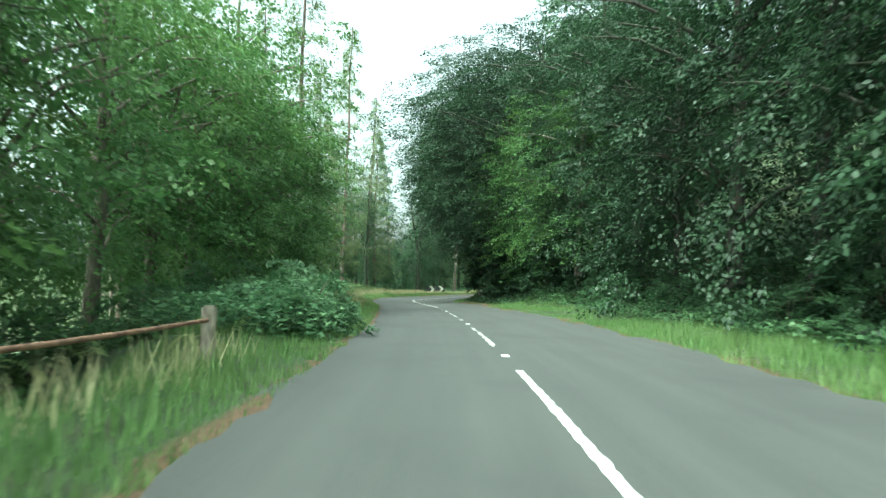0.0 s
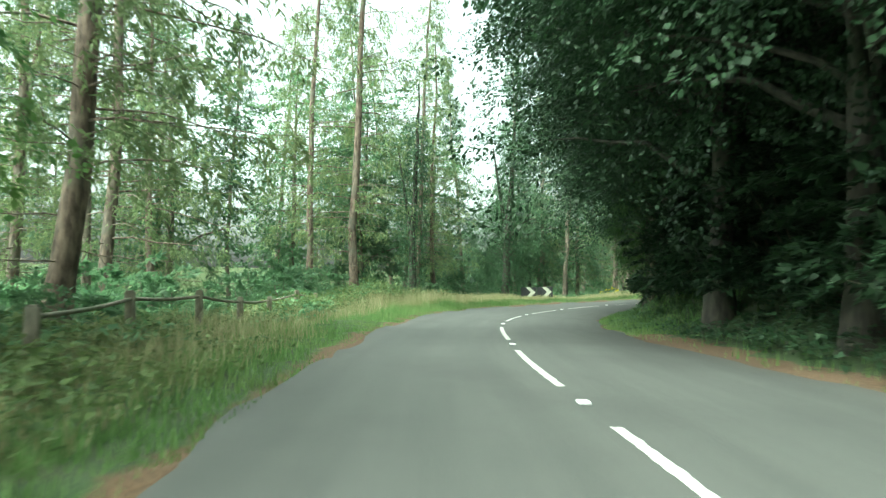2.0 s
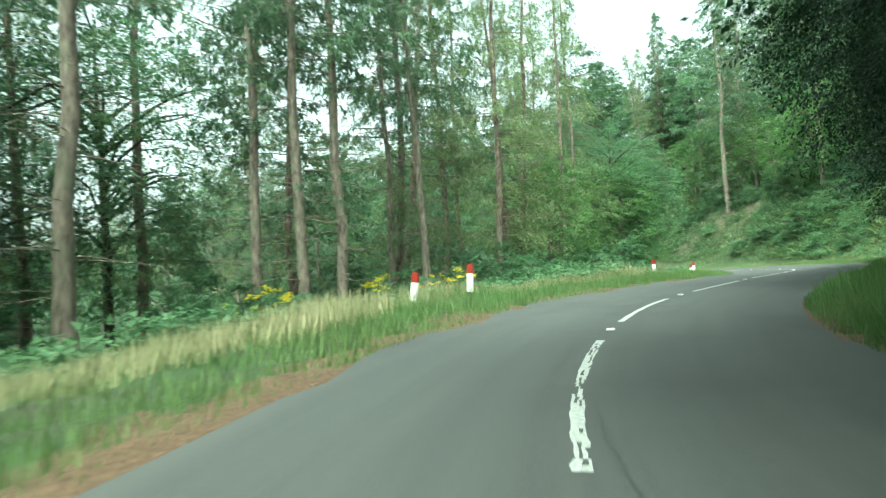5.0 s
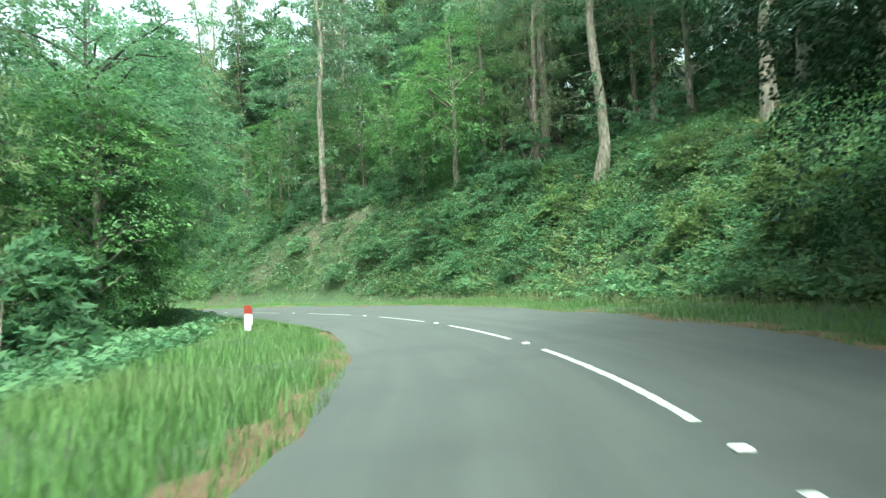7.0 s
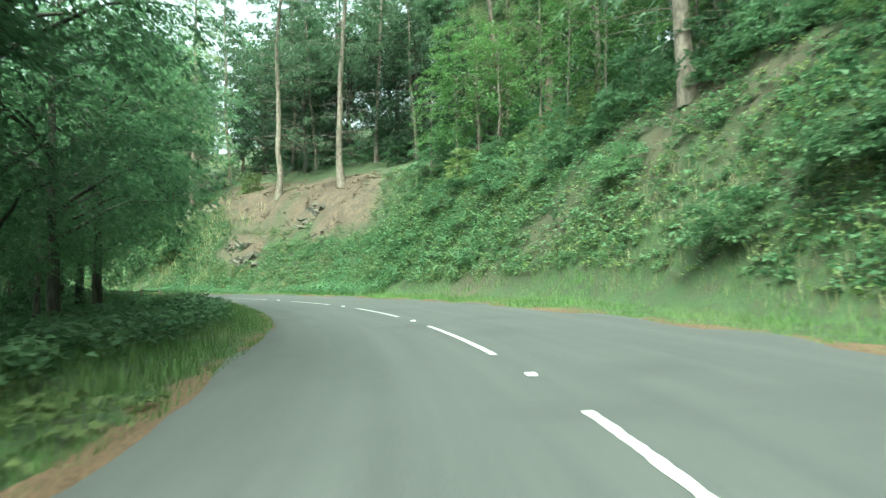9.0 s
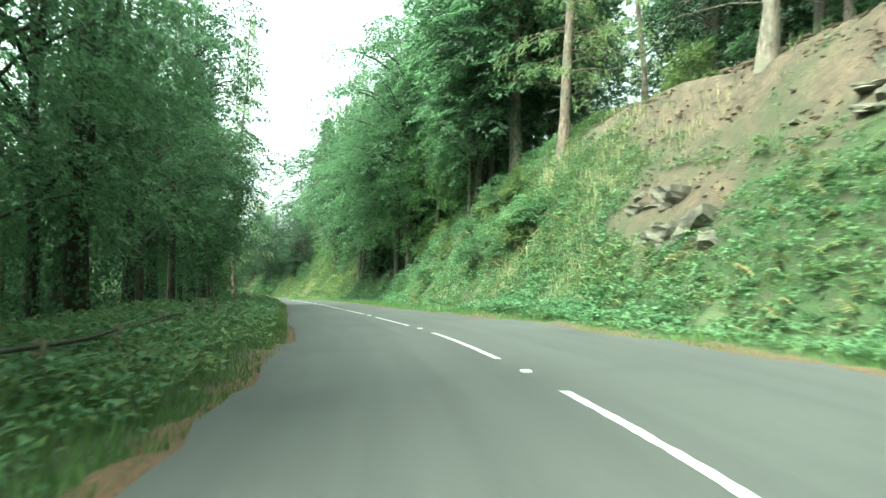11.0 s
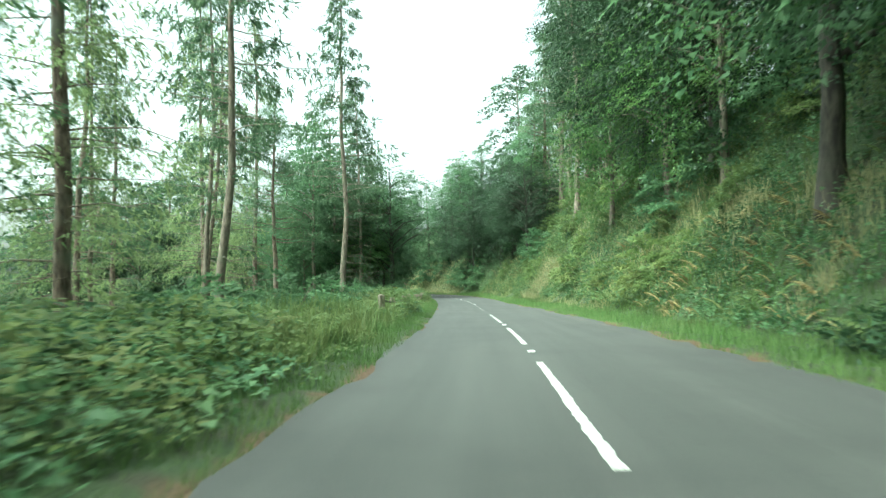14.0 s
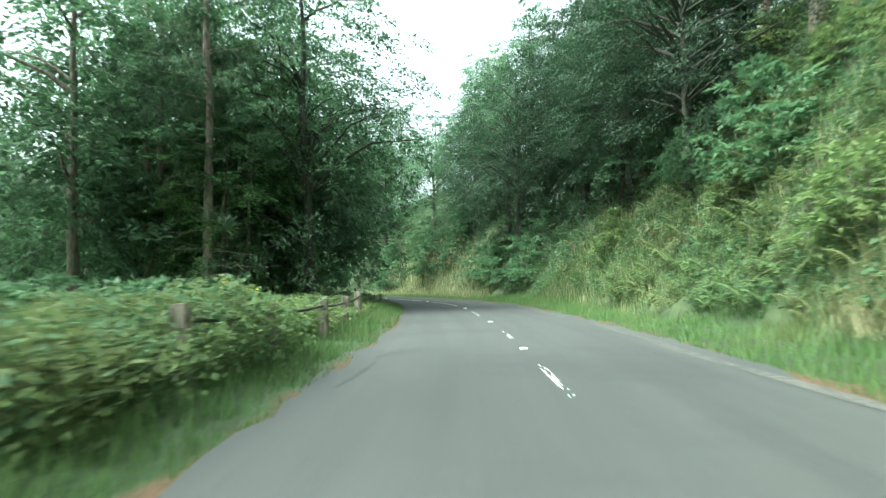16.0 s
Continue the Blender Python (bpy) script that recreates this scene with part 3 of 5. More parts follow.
def leafy_tree(rng, h, r, crown_r, low, clumps, per, size, leaf, bark, name="broadleaf_tree", spray=0.75, shape=None, skirt=0.3):
    """A broadleaf: forked trunk and limbs, and a crown of sprays with an uneven outline; low: where the crown begins."""
    root = new(name)
    trunk, rad = trunk_path(rng, h * 0.92, r)
    mid = np.array([0, 0, (h + low) / 2])
    half = np.array([crown_r, crown_r, (h - low) / 2])
    dirs = unit(rng.normal(0, 1, (clumps, 3)))
    lumps = unit(rng.normal(0, 1, (9, 3)))
    bulge = 0.78 + 0.36 * np.max(np.maximum(dirs @ lumps.T, 0) ** 6, 1) + rng.normal(0, 0.06, clumps)
    rho = 0.45 + 0.55 * rng.random(clumps) ** 0.45
    cen = mid + dirs * half * (bulge * rho)[:, None]
    wide = np.where(dirs[:, 2] < 0, np.hypot(dirs[:, 0], dirs[:, 1]).clip(0.25, 1) ** -skirt, 1.0)
    cen[:, :2] *= wide[:, None]
    cen[:, 2] = np.maximum(cen[:, 2], low * 0.8 + 0.3)
    paths = [(trunk, rad)]
    high = cen[cen[:, 2] > 0.28 * h]
    for c in high[rng.permutation(len(high))[: max(12, clumps // 12)]]:
        z0 = max(low * 0.7, 0.12 * h, min(c[2] - 0.35 * np.hypot(c[0], c[1]) - 0.3, h * 0.85))
        p0 = at(trunk, z0)
        u = np.linspace(0, 1, 6)[:, None]
        limb = p0 * (1 - u) + c * u + np.array([0, 0, 1]) * (0.12 * np.linalg.norm(c - p0) * np.sin(u * np.pi)) + rng.normal(0, 0.07, (6, 3)) * np.sin(u * np.pi)
        r0 = min(0.4 * r, 0.02 * np.linalg.norm(c - p0) + 0.012)
        paths.append((limb, np.linspace(r0, 0.012, 6)))
    woody(root, paths, bark, 7)
    v, f = fans(rng, cen, unit(dirs * [1, 1, 0.25]), per, spray * 1.35, size, 0.62, shape=shape)
    part("crown", fast_mesh("crown", v, f, leaf), root)
    return root


def larch_tree(rng, h, r, leaf, bark, low=0.33, reach=3.4, strips=46, name="larch_tree", droop=0.5, size=0.42, dead=16, whorls=64, hang=0.3):
    """A tall conifer: a slightly crooked trunk, bare dead snags below, drooping branches hung with needled twigs above."""
    root = new(name)
    trunk, rad = trunk_path(rng, h, r, 0.3, 14)
    limbs, P, A, D = [(trunk, rad)], [], [], np.array([0, 0, 1.0])
    for k in range(dead + whorls):
        bare = k < dead
        z = h * (rng.uniform(0.07, low + 0.12) if bare else low + (1 - low) * ((k - dead + rng.random()) / whorls) ** 0.9)
        if z > h * 0.99:
            continue
        top = 1 - z / h
        L = rng.uniform(0.6, 2.6) if bare else (0.35 + reach * min(1.0, 1.55 * top) * rng.uniform(0.35, 1.15))
        th = rng.random() * 2 * np.pi
        o = np.array([np.cos(th), np.sin(th), 0])
        u = np.linspace(0, 1, 6)[:, None]
        sag = droop * rng.uniform(0.5, 1.5)
        limb = at(trunk, z) + o * L * u + D * (L * (0.15 * u - sag * u**2 + 0.55 * sag * u**3)) + rng.normal(0, 0.06 * L, (6, 3)) * u * 0.6
        limbs.append((limb, np.linspace(0.008 + 0.0065 * L, 0.004, 6)))
        side = np.cross(o, D)
        if bare:
            for q in rng.uniform(0.35, 0.9, 2):
                p = np.array([np.interp(q, u[:, 0], limb[:, i]) for i in range(3)])
                tip = p + 0.35 * L * (0.6 * o + rng.choice([-1, 1]) * side + rng.normal(0, 0.3, 3))
                limbs.append((np.stack([p, (p + tip) / 2 + rng.normal(0, 0.03, 3), tip]), np.array([0.01, 0.007, 0.004])))
            if rng.random() < 0.75:
                continue
        n = int(strips * (0.3 if bare else 0.45 + L / reach * 0.7))
        twigs = max(4, n // 7)
        w = 0.12 + 0.88 * rng.random(twigs) ** 0.75
        foot = np.stack([np.interp(w, u[:, 0], limb[:, i]) for i in range(3)], 1) + rng.normal(0, 0.28, twigs)[:, None] * side * (0.25 + 0.6 * w[:, None])
        fall = unit(0.45 * o - D + rng.normal(0, 0.3, (twigs, 3)))
        pick = rng.integers(0, twigs, n)
        run = rng.random(n)[:, None] * hang * (0.6 + 1.3 * rng.random(twigs)[pick][:, None])
        P.append(foot[pick] + fall[pick] * run + rng.normal(0, 0.035, (n, 3)))
        A.append(unit(fall[pick] + rng.normal(0, 0.55, (n, 3))))
    woody(root, limbs, bark, 5)
    P, A = np.vstack(P), np.vstack(A)
    L = size * rng.uniform(0.6, 1.4, len(P))
    v, f = leaf_tris(P, A, unit(rng.normal(0, 1, A.shape)), L, L * 0.26)
    part("crown", fast_mesh("crown", v, f, leaf), root)
    return root


def pine_tree(rng, h, r, leaf, bark, name="pine_tree"):
    """A pine: long bare trunk, and tufted plates of needles in its upper half."""
    root = new(name)
    trunk, rad = trunk_path(rng, h, r, 0.2, 12)
    limbs, cen, outw = [(trunk, rad)], [], []
    for k in range(34):
        z = h * (0.42 + 0.57 * (k + rng.random()) / 34)
        th, L = rng.random() * 2 * np.pi, rng.uniform(0.5, 1.0) * (0.7 + 3.2 * min(1, 2.0 * (1.02 - z / h)))
        o = np.array([np.cos(th), np.sin(th), 0])
        u = np.linspace(0, 1, 6)[:, None]
        limb = at(trunk, z) + o * L * u + np.array([0, 0, 1]) * L * (0.3 * u**2 - 0.12 * u) + rng.normal(0, 0.06 * L, (6, 3)) * u
        limbs.append((limb, np.linspace(0.02 + 0.014 * L, 0.008, 6)))
        for q in rng.uniform(0.45, 1.0, 5):
            cen.append([np.interp(q, u[:, 0], limb[:, i]) for i in range(3)] + rng.normal(0, 0.22, 3))
            outw.append(o)
    woody(root, limbs, bark, 5)
    v, f = sprays(rng, np.array(cen), np.array(outw), 70, 0.62, 0.3, 0.15, 0.1, 0.14)
    part("crown", fast_mesh("crown", v, f, leaf), root)
    return root


def ivy_tree(rng, h, r, leaf, bark):
    """A dark trunk wrapped in ivy from the foot up, with a thin crown above."""
    root = new("ivy_clad_tree")
    trunk, rad = trunk_path(rng, h, r, 0.3)
    fork = at(trunk, h * 0.3)
    limb = np.linspace(0, 1, 7)[:, None] * np.array([rng.uniform(-1.8, 1.8), rng.uniform(-1.8, 1.8), h * 0.4]) + fork
    part("trunk", tubes("trunk", [(trunk, rad)], bark, 8), root)
    part("limb", tubes("limb", [(limb, np.linspace(r * 0.55, 0.05, 7))], bark, 8), root)
    n = 7600
    z = h * 0.8 * rng.random(n) ** 0.85
    th = rng.random(n) * 2 * np.pi
    o = np.stack([np.cos(th), np.sin(th), 0 * th], 1)
    c = np.stack([np.interp(z, trunk[:, 2], trunk[:, i]) for i in range(3)], 1)
    fat = r + 0.25 + 0.35 * np.sin(z * 1.3 + th) ** 2 + rng.random(n) * 0.35
    pos = c + o * fat[:, None]
    L = rng.uniform(0.07, 0.14, n)
    v, f = leaf_quads(pos, unit(o * 0.5 + [0, 0, -0.8] + rng.normal(0, 0.4, (n, 3))), unit(o + rng.normal(0, 0.3, (n, 3))), L, L * 0.85)
    part("ivy", fast_mesh("ivy", v, f, leaf), root, "glossy dark ivy leaves")
    dirs = unit(rng.normal(0, 1, (70, 3)))
    cen = np.array([0, 0, h * 0.85]) + dirs * [3.2, 3.2, h * 0.28] * rng.uniform(0.4, 1, (70, 1))
    v, f = fans(rng, cen, unit(dirs * [1, 1, 0.3]), 44, 1.2, 0.17, 0.62)
    part("crown", fast_mesh("crown", v, f, leaf), root)
    return root


def bush(rng, r, h, clumps, per, size, leaf, name="shrub"):
    root = new(name)
    dirs = unit(rng.normal(0, 1, (clumps, 3)) * [1, 1, 0.8])
    dirs[:, 2] = np.abs(dirs[:, 2])
    cen = dirs * np.array([r, r, h]) * (0.4 + 0.6 * rng.random((clumps, 1)) ** 0.5) * (0.85 + 0.25 * rng.random((clumps, 1)))
    stems = [(np.linspace(0, 1, 4)[:, None] * c - [0, 0, 0.1], np.linspace(0.03, 0.008, 4)) for c in cen[:14]]
    part("stem", tubes("stem", stems, BARK_GREY, 4), root)
    v, f = fans(rng, cen, unit(dirs * [1, 1, 0.4]), per, 0.75, size, 0.6)
    part("foliage", fast_mesh("foliage", v, f, leaf), root)
    return root


STORE = {}


def kind_of(key, make, count, base_seed, label, category):
    """Several models of one kind of plant; each is planted once and copied after that."""
    STORE[key] = [[None, make, base_seed + i, label, category] for i in range(count)]


def plant(key, i, s, d, size=1.0, turn=0.0, sink=0.1, tall=None, lean=(0, 0), label=None):
    """Sets the i-th model of a kind on the ground at (s, d)."""
    models = STORE[key]
    slot = models[i % len(models)]
    x, y = place_xy(s, d)
    m = pose(x, y, float(height(s, d)) - sink, lean[0], lean[1], turn) @ Matrix.Diagonal((size, size, tall or size, 1))
    if slot[0] is None:
        ob = slot[1](np.random.default_rng(slot[2]))
        ob.matrix_world = m
        slot[0] = ob
        tagged(ob, slot[3], slot[4], key)
    else:
        ob = copy_thing(slot[0], m @ Matrix.Diagonal([1 / v for v in slot[0].scale] + [1]))
    if label:
        ob["label"] = label
    return ob


kind_of("roadside beeches", lambda g: leafy_tree(g, 15.0, 0.3, 4.6, 0.2, 400, 84, 0.125, LEAF_BEECH_SHADED, BARK_DARK, "beech_tree", 1.05, leaf_quads, 0.75), 3, 100,
        "dense beech with shade-darkened green foliage down to the ground", "tree")
kind_of("copse beeches", lambda g: leafy_tree(g, 15.0, 0.3, 4.8, 0.3, 260, 72, 0.17, LEAF_WOOD, BARK_DARK, "copse_beech", 1.15, None, 0.6), 4, 105,
        "leafy dark green beech at the edge of the wood", "tree")
kind_of("overhanging beeches", lambda g: leafy_tree(g, 17.0, 0.27, 6.6, 2.4, 520, 104, 0.118, LEAF_BEECH_SHADED, BARK_DARK, "overhanging_beech", 1.25, leaf_quads, 0.5), 2, 110,
        "large beech with a shade-darkened crown spreading over the road", "tree")
kind_of("hornbeams", lambda g: leafy_tree(g, 14.0, 0.22, 5.0, 2.6, 300, 76, 0.15, LEAF_WOOD, BARK_DARK, "hornbeam_tree", 1.25, None, 0.5), 2, 115,
        "spreading hornbeam with layered green sprays over bare stems", "tree")
kind_of("roadside oaks", lambda g: leafy_tree(g, 13.0, 0.24, 4.2, 1.0, 280, 72, 0.14, LEAF_OAK, BARK_GREY, "oak_tree", 1.05, leaf_quads, 0.5), 3, 120,
        "mid-green oak with a broad uneven crown beside the road", "tree")
kind_of("bank oaks", lambda g: leafy_tree(g, 13.0, 0.24, 4.2, 1.0, 230, 66, 0.17, LEAF_OAK, BARK_GREY, "bank_oak", 1.1, None, 0.5), 4, 125,
        "mid-green oak rooted in the bank", "tree")
kind_of("woodland trees", lambda g: leafy_tree(g, 19.0, 0.26, 4.6, 2.5, 150, 64, 0.27, LEAF_WOOD, BARK_GREY, "woodland_tree", 1.4), 5, 140,
        "tall green broadleaf tree in the wood", "tree")
kind_of("hillside trees", lambda g: leafy_tree(g, 20.0, 0.26, 4.8, 2.0, 130, 60, 0.36, LEAF_HILL, BARK_GREY, "hillside_tree", 1.6), 4, 150,
        "tall pale green tree on the wooded hillside", "tree")
kind_of("larches", lambda g: larch_tree(g, 28.0, 0.25, LEAF_LARCH, BARK_RED, 0.13, 4.0, 165, whorls=112, size=0.2, hang=0.6), 4, 160, "tall larch with reddish trunk and drooping pale needles", "tree")
kind_of("spruces", lambda g: larch_tree(g, 27.0, 0.21, LEAF_PINE, BARK_PALE, 0.34, 4.1, 150, "spruce_tree", 0.42, 0.27, 46, 84, 0.4), 4, 180,
        "tall spruce with bare pale trunk and dead lower branches", "tree")
kind_of("pines", lambda g: pine_tree(g, 21.0, 0.24, LEAF_PINE, BARK_RED), 3, 200, "tall pine with blue-green needle tufts", "tree")
kind_of("ivy trees", lambda g: ivy_tree(g, 16.0, 0.32, LEAF_DARK, BARK_DARK), 3, 220, "dark ivy-clad tree beside the road", "tree")
kind_of("shrubs", lambda g: bush(g, 1.5, 1.8, 70, 60, 0.125, LEAF_NETTLE), 4, 240, "leafy green shrub on the verge", "shrub")
kind_of("dark shrubs", lambda g: bush(g, 1.9, 2.6, 60, 48, 0.18, LEAF_WOOD, "hazel_shrub"), 4, 260, "dark green hazel shrub under the trees", "shrub")
kind_of("young trees", lambda g: leafy_tree(g, 12.5, 0.085, 2.1, 2.2, 85, 34, 0.17, LEAF_OAK, BARK_GREY, "young_tree", 0.7, leaf_quads), 4, 280,
        "slender young broadleaf tree with an airy crown", "tree")
kind_of("beech shrubs", lambda g: bush(g, 2.3, 4.2, 95, 56, 0.2, LEAF_BEECH_SHADED, "beech_shrub"), 3, 300, "young beech with shade-darkened green leaves down to the bank", "shrub")
kind_of("bank shrubs", lambda g: bush(g, 1.3, 1.9, 60, 44, 0.16, FRESH, "bramble_shrub"), 4, 320, "yellow-green bramble bush on the bank", "shrub")

# ---- the woods, stretch by stretch ----
rng = np.random.default_rng(42)
LEAN = np.random.default_rng(43)


def belt(key, s0, s1, step, d0, d1, lo=0.85, hi=1.2, until=1e9):
    """Plants a row of one kind, unevenly spaced, as far as a clearing that begins at until."""
    s, i = s0, int(rng.integers(0, 9))
    while s < s1:
        rng.random()
        size = rng.uniform(lo, hi)
        tilt = tuple(LEAN.normal(0, 1.8, 2)) if key in ("larches", "spruces", "pines", "young trees") else (0, 0)
        at_s, at_d, turn, tall = s + rng.uniform(-0.3, 0.3) * step, rng.uniform(d0, d1), rng.uniform(0, 360), size * rng.uniform(0.9, 1.15)
        if at_s < until:
            plant(key, i, at_s, at_d, size, turn, 0.15, tall, tilt)
        i += 1
        s += step


# right-hand side
belt("roadside beeches", 46, 80, 4.2, 8.6, 9.6, 0.9, 1.15)
belt("dark shrubs", 48, 80, 4, 7.0, 8.0, 0.5, 0.8)
belt("beech shrubs", 46, 80, 4, 7.8, 8.8, 0.6, 0.9)
belt("overhanging beeches", 86, 106, 4.5, 7.0, 7.8, 1.05, 1.2)
belt("roadside oaks", 76, 86, 4.5, 7.2, 8.2, 0.85, 1.0)
# two rows of darkened leaves stand in for the shade below the crowns
belt("beech shrubs", 84, 107, 2.6, 6.6, 7.4, 0.8, 1.1)
belt("beech shrubs", 78, 107, 3.0, 7.6, 9.0, 1.1, 1.5)
belt("roadside beeches", 84, 100, 7, 8.8, 9.6, 0.55, 0.65)
# second row, added behind the overhanging beeches to block the light
belt("roadside beeches", 82, 110, 6.5, 11, 13, 0.9, 1.1)
belt("woodland trees", 36, 110, 7, 14, 18)
belt("bank oaks", 108, 126, 6.5, 8.5, 10.5, 0.85, 1.1)
belt("bank oaks", 150, 166, 6.5, 9.5, 11.5, 0.85, 1.1)
belt("overhanging beeches", 108, 126, 4.2, 5.9, 6.8, 1.05, 1.2)
belt("beech shrubs", 112, 128, 3.0, 6.6, 7.6, 0.6, 0.8)
belt("roadside beeches", 127, 141, 3.8, 9.6, 10.8, 0.95, 1.1)
belt("overhanging beeches", 138, 156, 4.5, 7.6, 8.4, 0.95, 1.1)
belt("roadside beeches", 159, 172, 4.2, 7.4, 8.6, 0.8, 1.0)
belt("overhanging beeches", 154, 168, 6.5, 6.8, 7.8, 0.85, 1.0)
belt("hillside trees", 112, 175, 6, 15, 24)
belt("woodland trees", 172, 240, 5, 19, 25, 0.85, 1.15)
belt("hillside trees", 155, 250, 5, 27, 33, 1.0, 1.3)
belt("hillside trees", 160, 260, 6.5, 37, 48, 1.15, 1.45)
belt("larches", 155, 240, 9, 20, 36)
belt("spruces", 180, 240, 11, 18, 28)
belt("dark shrubs", 176, 240, 3.6, 13.5, 19, 0.9, 1.4)
belt("bank oaks", 202, 238, 6, 12.5, 16, 0.75, 1.0)
belt("young trees", 204, 238, 3.2, 10.5, 13, 0.6, 0.9)
belt("dark shrubs", 198, 238, 3.4, 9.6, 12.5, 0.6, 1.1)
belt("bank shrubs", 170, 232, 3.2, 9.0, 14.0, 0.6, 1.1)
belt("shrubs", 168, 236, 1.5, 7.2, 13.5, 0.45, 0.9)
belt("dark shrubs", 150, 240, 3.4, 18, 34, 1.0, 1.6)
belt("hillside trees", 150, 235, 4.5, 42, 58, 1.2, 1.6)
belt("larches", 170, 235, 8, 34, 46, 1.0, 1.2)
belt("larches", 192, 240, 5, 14, 30, 0.75, 1.0)
belt("woodland trees", 236, 275, 5, 22, 27)
belt("roadside beeches", 240, 270, 4.5, 18.5, 22, 0.8, 1.0)
belt("spruces", 244, 270, 6, 16.5, 20, 0.8, 1.0)
belt("hillside trees", 236, 310, 6, 27, 36)
belt("dark shrubs", 236, 276, 3.4, 22, 26, 1.1, 1.6)
belt("bank shrubs", 262, 288, 2.4, 6.6, 9.5, 0.5, 0.9)
belt("shrubs", 262, 288, 2.6, 6.0, 9.0, 0.6, 1.0)
belt("copse beeches", 170, 204, 4.6, 23.5, 28, 1.0, 1.2)
belt("dark shrubs", 236, 275, 5, 18, 21)
belt("woodland trees", 272, 284, 4, 8.5, 11, 1.1, 1.3)
belt("copse beeches", 275, 308, 5.5, 8.5, 11, 0.85, 1.1)
belt("hornbeams", 288, 314, 6.5, 9.2, 10.6, 0.95, 1.15)
# darkened leaves here stand for the shade on the overhung bank
belt("beech shrubs", 291, 313, 3, 6.8, 8.2, 0.6, 0.85, until=306)
belt("roadside oaks", 276, 314, 7, 7.0, 9, 0.7, 0.9)
belt("woodland trees", 275, 322, 6, 13, 19)
belt("bank oaks", 340, 372, 7, 10.5, 13, 0.6, 0.8)
belt("hillside trees", 300, 400, 8, 22, 30)
belt("roadside oaks", 325, 340, 6, 8.0, 9.5, 0.75, 0.9)
belt("larches", 338, 400, 6, 11, 18, 0.9, 1.1, until=384)
belt("overhanging beeches", 325, 337, 5.5, 8.8, 9.8, 0.85, 1.0)
belt("hornbeams", 286, 302, 5.5, 6.4, 7.2, 1.25, 1.4)
belt("bank shrubs", 316, 372, 2.2, 6.0, 12.0, 0.6, 1.1)
belt("overhanging beeches", 276, 290, 7, 9.5, 11.5, 0.7, 0.85)
belt("pines", 350, 420, 9, 11, 20, until=378)
belt("roadside beeches", 370, 394, 4.5, 6.8, 9.0, 0.55, 0.75)
belt("copse beeches", 394, 450, 5.5, 6.5, 9.0, 0.55, 0.75)
belt("woodland trees", 380, 452, 5.5, 11, 16, 0.5, 0.7)
belt("dark shrubs", 318, 336, 5, 8, 10.5)
belt("dark shrubs", 362, 380, 4.5, 6.5, 9)
belt("dark shrubs", 380, 450, 4, 5, 7)
# left-hand side
belt("roadside oaks", 48, 76, 5, -10.5, -8.5, 0.85, 1.1)
belt("bank oaks", 30, 46, 5, -11, -9, 0.8, 1.0)
belt("woodland trees", 30, 84, 8, -20, -14)
belt("shrubs", 53.5, 61, 2.2, -4.7, -4.2, 0.7, 0.95)
belt("shrubs", 52, 76, 3.2, -8.2, -6.6, 0.8, 1.1)
belt("larches", 76, 110, 9, -28, -13, 0.8, 1.05)
belt("roadside oaks", 66, 76, 5, -10, -8.4, 0.9, 1.1)
belt("dark shrubs", 76, 110, 5, -14, -9, 0.7, 1.1)
belt("larches", 105, 135, 5, -26, -12, 0.8, 1.05)
belt("spruces", 96, 165, 6.5, -28, -15, 0.8, 1.05)
belt("woodland trees", 112, 136, 6.5, -24, -17, 0.85, 1.1)
belt("shrubs", 112, 165, 4, -12, -9, 0.8, 1.2)
belt("woodland trees", 122, 138, 8, -19, -15, 0.85, 1.1)
belt("larches", 142, 166, 4, -23, -15.5, 0.8, 1.0)
belt("ivy trees", 122, 130, 9, -10.5, -9.5, 0.9, 1.1)
belt("hillside trees", 104, 175, 8, -36, -26, 0.7, 0.9)
belt("dark shrubs", 104, 165, 4, -17, -12, 0.8, 1.2)
belt("larches", 160, 192, 5, -19, -13, 0.8, 1.0)
belt("bank oaks", 168, 192, 8, -15.5, -13, 0.65, 0.85)
belt("dark shrubs", 156, 192, 3.4, -14, -10.5, 1.2, 1.9)
belt("roadside oaks", 191, 199, 4, -11.5, -10, 0.8, 0.95)
belt("hornbeams", 194, 210, 4, -14, -10.5, 1.0, 1.2)
belt("woodland trees", 206, 240, 6, -24, -16)
belt("hornbeams", 201, 240, 6, -11.5, -8.8, 0.75, 1.0)
belt("ivy trees", 236, 284, 7.5, -10.4, -8.6, 0.95, 1.2)
belt("hornbeams", 240, 284, 8, -10.4, -8.8, 0.85, 1.05)
belt("hornbeams", 288, 308, 6, -13, -9, 0.7, 0.9)
belt("young trees", 274, 306, 2.8, -11.5, -6.2, 0.8, 1.15, until=299)
belt("hillside trees", 284, 330, 8, -48, -34, 0.8, 1.0)
belt("woodland trees", 232, 300, 6, -20, -13, 0.8, 1.05, until=282)
belt("dark shrubs", 236, 310, 5, -12, -9, 0.6, 0.9)
belt("copse beeches", 262, 298, 5.5, -20, -12.5, 0.8, 1.05, until=274)
belt("spruces", 285, 330, 8, -24, -9, 0.75, 1.0)
belt("spruces", 318, 346, 10, -22, -11, 0.75, 1.0)
belt("larches", 322, 350, 8, -26, -13, 0.75, 1.0)
belt("dark shrubs", 304, 350, 6, -16, -10, 0.7, 1.0)
belt("woodland trees", 300, 345, 14, -34, -26, 0.6, 0.8)
belt("shrubs", 308, 356, 2.8, -7.2, -5.4, 0.75, 1.0)
belt("larches", 352, 372, 9, -28, -16, 0.85, 1.05)
